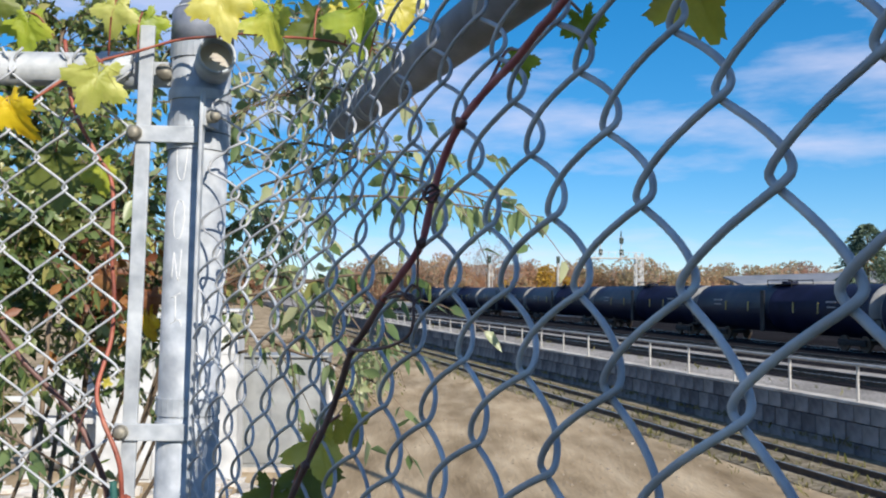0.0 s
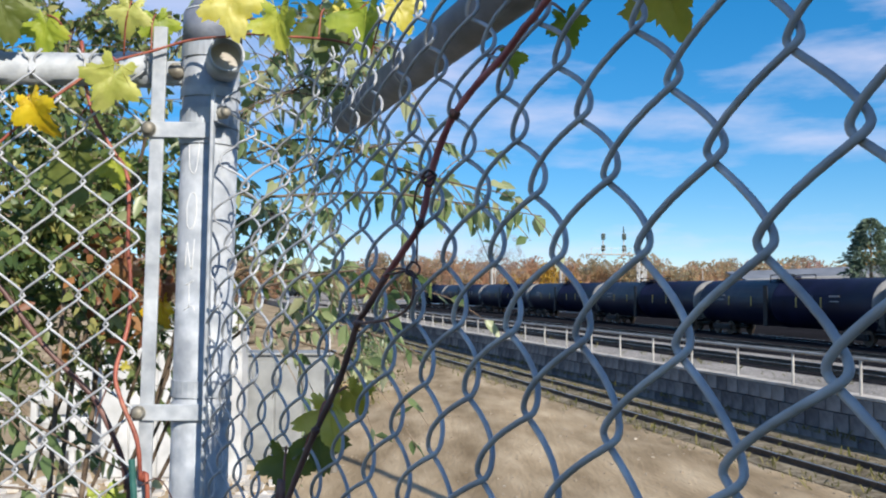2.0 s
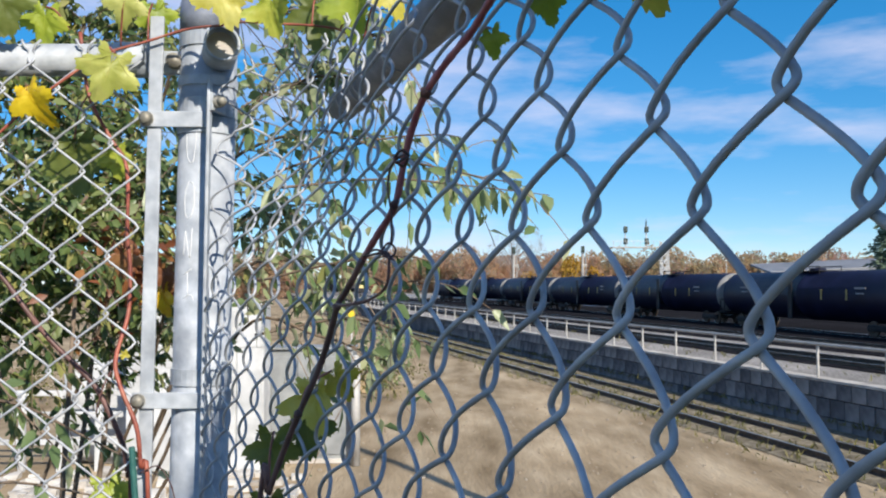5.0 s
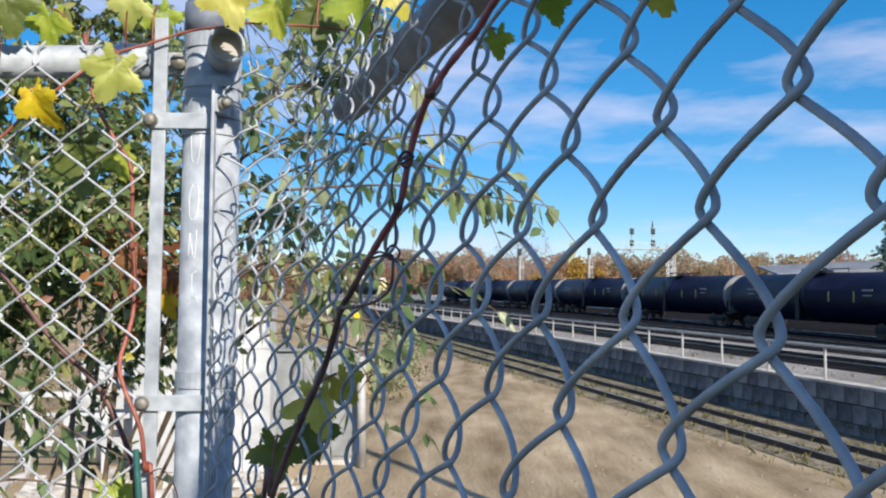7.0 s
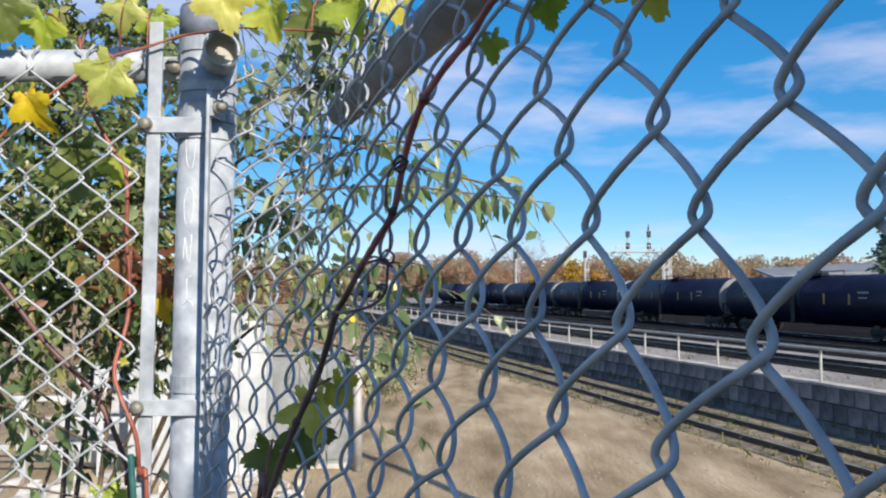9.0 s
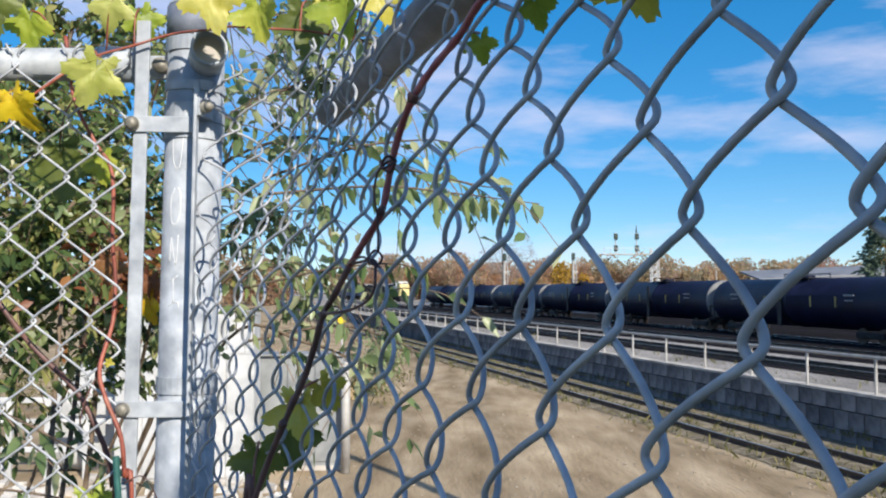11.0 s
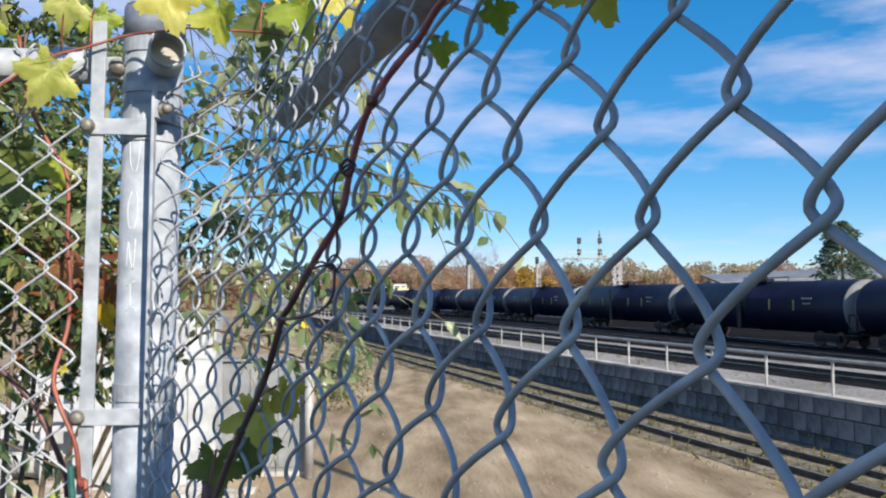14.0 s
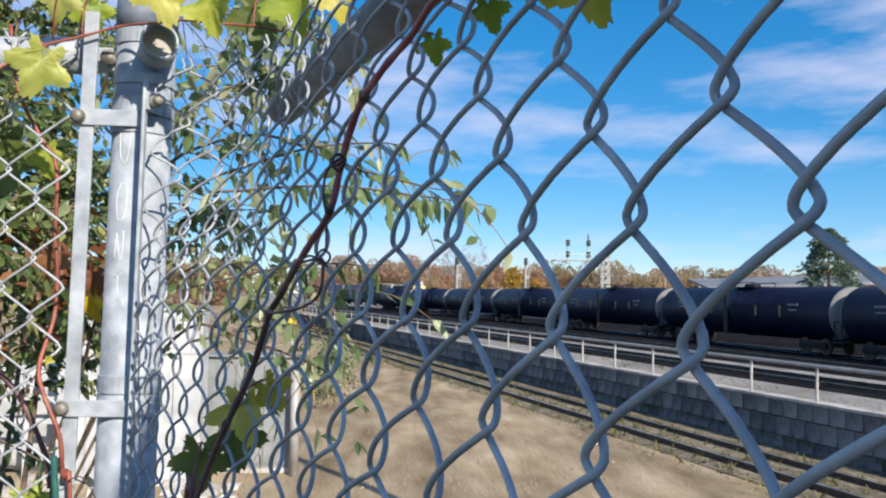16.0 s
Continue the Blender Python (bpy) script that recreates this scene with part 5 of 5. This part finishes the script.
# place, size, material, tip, face, seed, stalk
for at, size, mat, tip, face, sd, stalk, cup, fold in (
    ((-0.232, 0.985, 4.762), 0.085, LEAF_YELLOW, (0.25, -0.15, -1), (0.1, -1, 0.25), 1, (-0.234, 1.03, 4.718), 0.3, 0.25),
    ((-0.172, 0.97, 4.735), 0.070, LEAF_LIME, (0.1, -0.1, -1), (-0.45, -1, 0.1), 2, (-0.166, 0.98, 4.704), 0.2, 0.7),
    ((-0.362, 1.06, 4.768), 0.060, LEAF_PALE, (-0.15, -0.1, -1), (0.2, -1, 0.1), 3, (-0.375, 1.075, 4.705), 0.5, 0.3),
    ((-0.376, 1.06, 4.692), 0.085, LEAF_PALE, (-0.32, -0.12, -1), (0.75, -1, 0.1), 4, (-0.397, 1.075, 4.694), 0.25, 0.25),
    ((-0.472, 1.04, 4.648), 0.068, LEAF_GOLD, (0.42, -0.1, -1), (-0.35, -0.9, 0.15), 5, (-0.48, 1.065, 4.63), 0.7, 0.85),
    ((-0.525, 1.075, 4.782), 0.085, LEAF_GREEN, (0.25, 0.0, -1), (0.3, -1, 0.3), 6, (-0.54, 1.1, 4.70), 0.3, 0.3),
    ((-0.487, 1.12, 4.768), 0.070, LEAF_LIME, (-0.1, 0, -1), (0.1, -1, 0.4), 7, (-0.46, 1.13, 4.74), 0.3, 0.3),
    ((-0.345, 1.10, 4.765), 0.060, LEAF_LIME, (0.3, 0.1, -1), (0.3, -1, 0.2), 8, (-0.342, 1.075, 4.711), 0.3, 0.3),
    ((-0.072, 0.95, 4.735), 0.085, LEAF_LIME, (-0.12, -0.1, -1), (-0.6, -0.9, 0.0), 9, (-0.096, 0.97, 4.694), 0.2, 0.8),
    ((-0.045, 0.93, 4.735), 0.060, LEAF_YELLOW, (0.35, -0.1, -0.7), (0.2, -1, 0.3), 10, (-0.07, 0.955, 4.676), 0.3, 0.3),
    ((-0.125, 1.0, 4.742), 0.090, LEAF_GREEN, (0.05, 0.1, -1), (0.0, 1, 0.3), 11, (-0.129, 0.98, 4.702), 0.3, 0.2),
    ((-0.105, 0.97, 4.735), 0.030, LEAF_YELLOW, (0.3, -0.1, -1), (0.1, -1, 0.1), 12, None, 0.4, 0.5),
    ((0.134, 0.55, 4.622), 0.060, LEAF_YELLOW, (0.30, -0.12, -1), (-0.6, -0.8, 0.1), 13, (0.10, 0.56, 4.655), 0.3, 1.0),
    ((0.160, 0.55, 4.645), 0.045, LEAF_PALE, (0.6, -0.2, -0.6), (0.1, -0.8, 0.5), 14, (0.11, 0.56, 4.66), 0.3, 0.5),
    ((0.085, 0.62, 4.620), 0.035, LEAF_LIME, (0.25, 0, -1), (-0.4, -1, 0.3), 15, (0.038, 0.475, 4.564), 0.3, 0.6),
    ((0.05, 0.66, 4.605), 0.032, LEAF_LIME, (0.1, 0, -1), (-0.4, -1, 0.3), 16, (0.016, 0.52, 4.544), 0.3, 0.4),
    # next leaf: brighter yellow stands in for sunlight on a lime leaf
    ((-0.087, 0.715, 4.335), 0.058, LEAF_YELLOW, (0.05, -0.1, -1), (-0.5, -1, 0.1), 17, (-0.093, 0.67, 4.318), 0.3, 0.9),
    ((-0.075, 0.72, 4.345), 0.040, LEAF_YELLOW, (0.6, 0, -0.8), (0.2, -1, 0.3), 18, (-0.093, 0.67, 4.318), 0.3, 0.5),
    ((-0.100, 0.75, 4.310), 0.056, LEAF_GREEN, (0.1, 0, -1), (-0.2, 1, 0.2), 19, (-0.105, 0.68, 4.291), 0.25, 0.3),
    ((-0.128, 0.76, 4.290), 0.056, LEAF_GREEN, (-0.05, 0, -1), (-0.2, 1, 0.2), 20, (-0.119, 0.69, 4.255), 0.25, 0.3),
    ((-0.122, 0.70, 4.250), 0.052, LEAF_GREEN, (0.05, 0, -1), (-0.2, 1, 0.2), 21, None, 0.25, 0.3),
    ((-0.490, 1.22, 4.615), 0.110, LEAF_GREEN, (0.1, 0.1, -1), (-0.1, 1, 0.2), 22, (-0.435, 1.13, 4.658), 0.2, 0.2),
    ((-0.425, 1.20, 4.600), 0.060, LEAF_LIME, (0.1, 0.0, -1), (-0.1, -1, 0.2), 23, None, 0.2, 0.3),
    ((-0.398, 1.16, 4.462), 0.055, LEAF_RUST, (-0.05, 0, -1), (0.4, -1, 0.2), 24, (-0.38, 1.12, 4.476), 0.4, 0.6),
    ((-0.362, 1.2, 4.412), 0.060, LEAF_GOLD, (0.1, 0, -1), (-0.4, -1, 0.2), 25, None, 0.4, 0.7),
    ((-0.355, 1.19, 4.435), 0.045, LEAF_RUST, (0.2, 0, -1), (0.4, -1, 0.2), 26, None, 0.4, 0.7),
    ((-0.425, 1.18, 4.160), 0.080, LEAF_LIME, (0.3, -0.2, -0.6), (0.2, -0.7, 0.7), 27, None, 0.3, 0.3),
    ((-0.375, 1.09, 4.330), 0.015, LEAF_YELLOW, (0.8, -0.2, -0.2), (0.1, -1, 0.3), 28, None, 0.3, 0.5),
):
    vine_leaf(at, size, mat, tip, face, sd, stalk, cup, fold)

# ---- things in the yard below ----


def yard_things():
    c = thing("equipment_cabinet", "grey steel equipment cabinet with ribbed doors", "cabinet", (-3.12, 21.9, 0))
    part("body", box((0, 0.5, 1.42), (2.1, 1.0, 2.74), 0.03), CABINET, c)
    for i in range(3):
        part("door", box((-0.68 + i * 0.68, -0.015, 1.42), (0.64, 0.04, 2.4), 0.01), CABINET, c)
    part("roof", box((0, 0.48, 2.82), (2.16, 1.15, 0.06), 0.02), CABINET, c)
    part("plinth", box((0, 0.5, 0.06), (2.1, 1.1, 0.12), 0.01), CAPSTONE, c)
    p = thing("steel_bollard", "pale grey steel bollard beside the cabinet", "bollard", (-1.98, 21.6, 0))
    part("pipe", cyl((0, 0, 0), (0, 0, 2.62), 0.11, None, 16), PAINT_GREY, p, "", True)
    part("dome", cyl((0, 0, 2.62), (0, 0, 2.68), 0.11, 0.05, 16), PAINT_GREY, p, "", True)
    w = thing("white_shed", "shallow white-painted panelled hut beyond the post", "hut", (-5.62, 20.6, 0))
    part("wall", box((0, 0.4, 1.95), (3.2, 0.8, 3.9), 0.03), WHITE, w)
    for i in range(5):
        part("panel", box((-1.28 + i * 0.64, -0.02, 1.95), (0.6, 0.06, 3.7), 0.012), WHITE, w)
    part("band", box((0, -0.04, 3.0), (3.2, 0.06, 0.1), 0.01), WHITE, w)
    part("roof", box((0, 0.4, 3.95), (3.22, 0.9, 0.08), 0.03), WHITE, w)
    f = thing("white_barrier", "white post-and-rail barrier with mesh infill", "barrier", (-9.0, 21, 0))
    for i in range(9):
        part("post", box((-4.4 + i * 0.9, 0, 0.95), (0.14, 0.14, 1.9), 0.02), WHITE, f)
    for z in (0.7, 1.35, 1.85):
        part("rail", box((-0.8, -0.02, z), (7.4, 0.08, 0.13), 0.015), WHITE, f)
    b = thing("wrapped_stack", "stack of goods wrapped in crumpled white sheeting", "stack", (-7.6, 22.6, 0))
    bm = bmesh.new()
    bmesh.ops.create_icosphere(bm, subdivisions=4, radius=1.0)
    for v in bm.verts:
        q = v.co.copy()
        s = max(abs(q.x), abs(q.y), abs(q.z))
        q = q / s * (0.85 + 0.15 * s)
        q += q.normalized() * (0.10 * noise.noise(q * 2.2) + 0.05 * noise.noise(q * 6))
        v.co = Vector((q.x * 1.7, q.y * 0.8, 1.25 + q.z * 1.3))
    part("sheeting", bm, WHITE, b, "", True)
    y = thing("warning_sign", "small round yellow sign on a thin grey post", "sign", (-2.9, 30.0, 0.0))
    part("post", cyl((0, 0.03, 0), (0, 0.03, 3.4), 0.03, None, 8), PAINT_GREY, y, "", True)
    part("plate", cyl((0, 0, 3.41), (0, -0.02, 3.41), 0.14, None, 20), YELLOW, y, "yellow plate")
    k = thing("timber_crate", "low raw timber crate with yellow straps", "crate", (-3.3, 36.0, 0))
    for i in range(3):
        part("slat", box((0, -0.5, 0.12 + i * 0.22), (1.5, 0.04, 0.15), 0.01), WOOD, k)
        part("slat", box((0, 0.5, 0.12 + i * 0.22), (1.5, 0.04, 0.15), 0.01), WOOD, k)
    for x in (-0.72, 0.72):
        part("corner_post", box((x, -0.46, 0.32), (0.1, 0.06, 0.66), 0.01), YELLOW, k)
        part("side", box((x, 0, 0.3), (0.04, 1.0, 0.5), 0.01), WOOD, k)
    t = thing("yard_bush", "small green bush with yellow flowering weeds beside the dirt yard", "bush", (-1.9, 36.7, 0))
    rng = random.Random(33)
    part("trunk", cyl((0, 0, 0), (0, 0, 1.4), 0.06, 0.03, 7), TWIG, t)
    c_, d_ = leafy_ball(rng, (0, 0, 1.6), (1.0, 0.9, 1.35), 1500)
    tagged(leaf_cloud("crown", c_, d_, [rng.uniform(0.1, 0.22) for _ in c_], PALE_LEAF, t, "", 0.5, 0.15, 34, True), "", "", "", "stuff")
    h = thing("hedge", "rough olive weeds and brush along the yard's far edge", "brush", (-9, 34, 0))
    C, D, Ln = [], [], []
    for i in range(26):
        cc, dd = leafy_ball(rng, (-8 + i * 0.62 + rng.uniform(-0.3, 0.3), rng.uniform(-3, 4), 0.6), (0.8, 0.8, rng.uniform(0.5, 1.3)), 130)
        C += cc
        D += dd
    tagged(leaf_cloud("crown", C, D, [rng.uniform(0.1, 0.25) for _ in C], GRASS, h, "", 0.4, 0.1, 35, True), "", "", "", "stuff")
    # rubble and weeds
    V, F = [], []
    for i in range(420):
        x, yy = rng.uniform(-11.5, -3.0), rng.uniform(14.5, 20.5)
        s = rng.uniform(0.04, 0.2) * (1.5 if rng.random() < 0.15 else 1)
        b0 = len(V)
        for q in range(8):
            V.append((x + s * (1 if q & 1 else -1) * rng.uniform(0.5, 1.1), yy + s * (1 if q & 2 else -1) * rng.uniform(0.5, 1.1), max(-0.02, s * (1.0 if q & 4 else -0.3) * rng.uniform(0.5, 1.0))))
        F += [tuple(b0 + a for a in f) for f in ((0, 2, 3, 1), (4, 5, 7, 6), (0, 1, 5, 4), (2, 6, 7, 3), (0, 4, 6, 2), (1, 3, 7, 5))]
    tagged(mesh_object("rubble", V, F, STONE), "pale broken stone and rubble strewn over the yard", "rubble", "", "stuff")
    V, F = [], []
    for i in range(900):
        x, yy = rng.uniform(-3.5, 11.0), rng.uniform(15.5, 42)
        if yard(0, 0, 0).x - 0.2434 * (yy - 23.3) - x < 5.2:
            continue
        s = rng.uniform(0.01, 0.032) * (1.8 if rng.random() < 0.1 else 1)
        b0 = len(V)
        z0 = ground_height(x, yy)
        for q in range(8):
            V.append((x + s * (1 if q & 1 else -1) * rng.uniform(0.5, 1.1), yy + s * (1 if q & 2 else -1) * rng.uniform(0.5, 1.1), z0 + s * (0.9 if q & 4 else -0.4) * rng.uniform(0.5, 1.0)))
        F += [tuple(b0 + a for a in f) for f in ((0, 2, 3, 1), (4, 5, 7, 6), (0, 1, 5, 4), (2, 6, 7, 3), (0, 4, 6, 2), (1, 3, 7, 5))]
    tagged(mesh_object("pebbles", V, F, PEBBLE), "loose pale pebbles on the dirt yard", "pebbles", "", "stuff")
    C, D, Ln = [], [], []
    for i in range(2600):
        s = rng.uniform(-14, 60)
        d = rng.choice((rng.gauss(-5.1, 0.35), rng.gauss(-3.6, 0.25), rng.gauss(-2.5, 0.2), rng.gauss(-0.3, 0.12), rng.uniform(0.5, 2.6)))
        q = yard(s, d, 0.05 if d < 0.2 else TOP - 0.02)
        if d > 0.2 and rng.random() < 0.75:
            continue
        for _ in range(3):
            C.append(tuple(q + Vector((rng.gauss(0, 0.05), rng.gauss(0, 0.05), 0))))
            D.append((rng.gauss(0, 0.5), rng.gauss(0, 0.5), 1.0))
            Ln.append(rng.uniform(0.06, 0.28) * (1.6 if rng.random() < 0.08 else 1))
    tagged(leaf_cloud("weeds", C, D, Ln, GRASS, None, "dry weeds growing between the siding rails", 0.16, 0.1, 36, True), "", "weeds", "", "stuff")
    pole = thing("utility_pole", "tall weathered timber pole standing by the yard", "pole", (7.4, 6.1, 0))
    part("pole", cyl((0, 0, -0.1), (0, 0, 13.2), 0.17, 0.13, 12), TWIG, pole)


yard_things()


def motions():
    """A freight train rolls in on the through track; the hanging leaves and shoots stir a little in the breeze."""
    for ob, behind in PASSING:
        rows = []
        for k in range(17):
            p, a = through_line(301.8 - 9.07 * k + behind * 0.975)
            rows.append((k, Matrix.Translation(p) @ Matrix.Rotation(a, 4, "Z")))
        walk(ob, rows)
    rows_t = [0, 0.8, 1.6, 2.4, 3.2, 4.2, 5.2, 6.2, 7.2, 8.2, 9.2, 10.2, 11.2, 12.2, 13.2, 14.2, 15.1, 16.0]
    for k, ob in enumerate(LEAVES):
        rnd = random.Random(k * 7 + 1)
        m0 = ob.matrix_basis.copy()
        a, b, w = rnd.uniform(0.6, 2.0), rnd.uniform(0, 6.3), rnd.uniform(1.1, 2.1)
        walk(ob, [(t, m0 @ pose(0, 0, 0, a * sin(w * t + b), a * 0.8 * sin(w * 1.3 * t + b * 2), a * 0.5 * cos(w * t))) for t in rows_t])
    for k, ob in enumerate(SHOOTS):
        rnd = random.Random(k * 5 + 2)
        m0 = ob.matrix_basis.copy()
        a, b, w = rnd.uniform(0.5, 1.1), rnd.uniform(0, 6.3), rnd.uniform(0.9, 1.6)
        walk(ob, [(t, m0 @ pose(0, 0, 0, a * 0.5 * sin(w * t + b), a * sin(w * 1.2 * t + b), a * 0.4 * cos(w * t))) for t in rows_t])


motions()
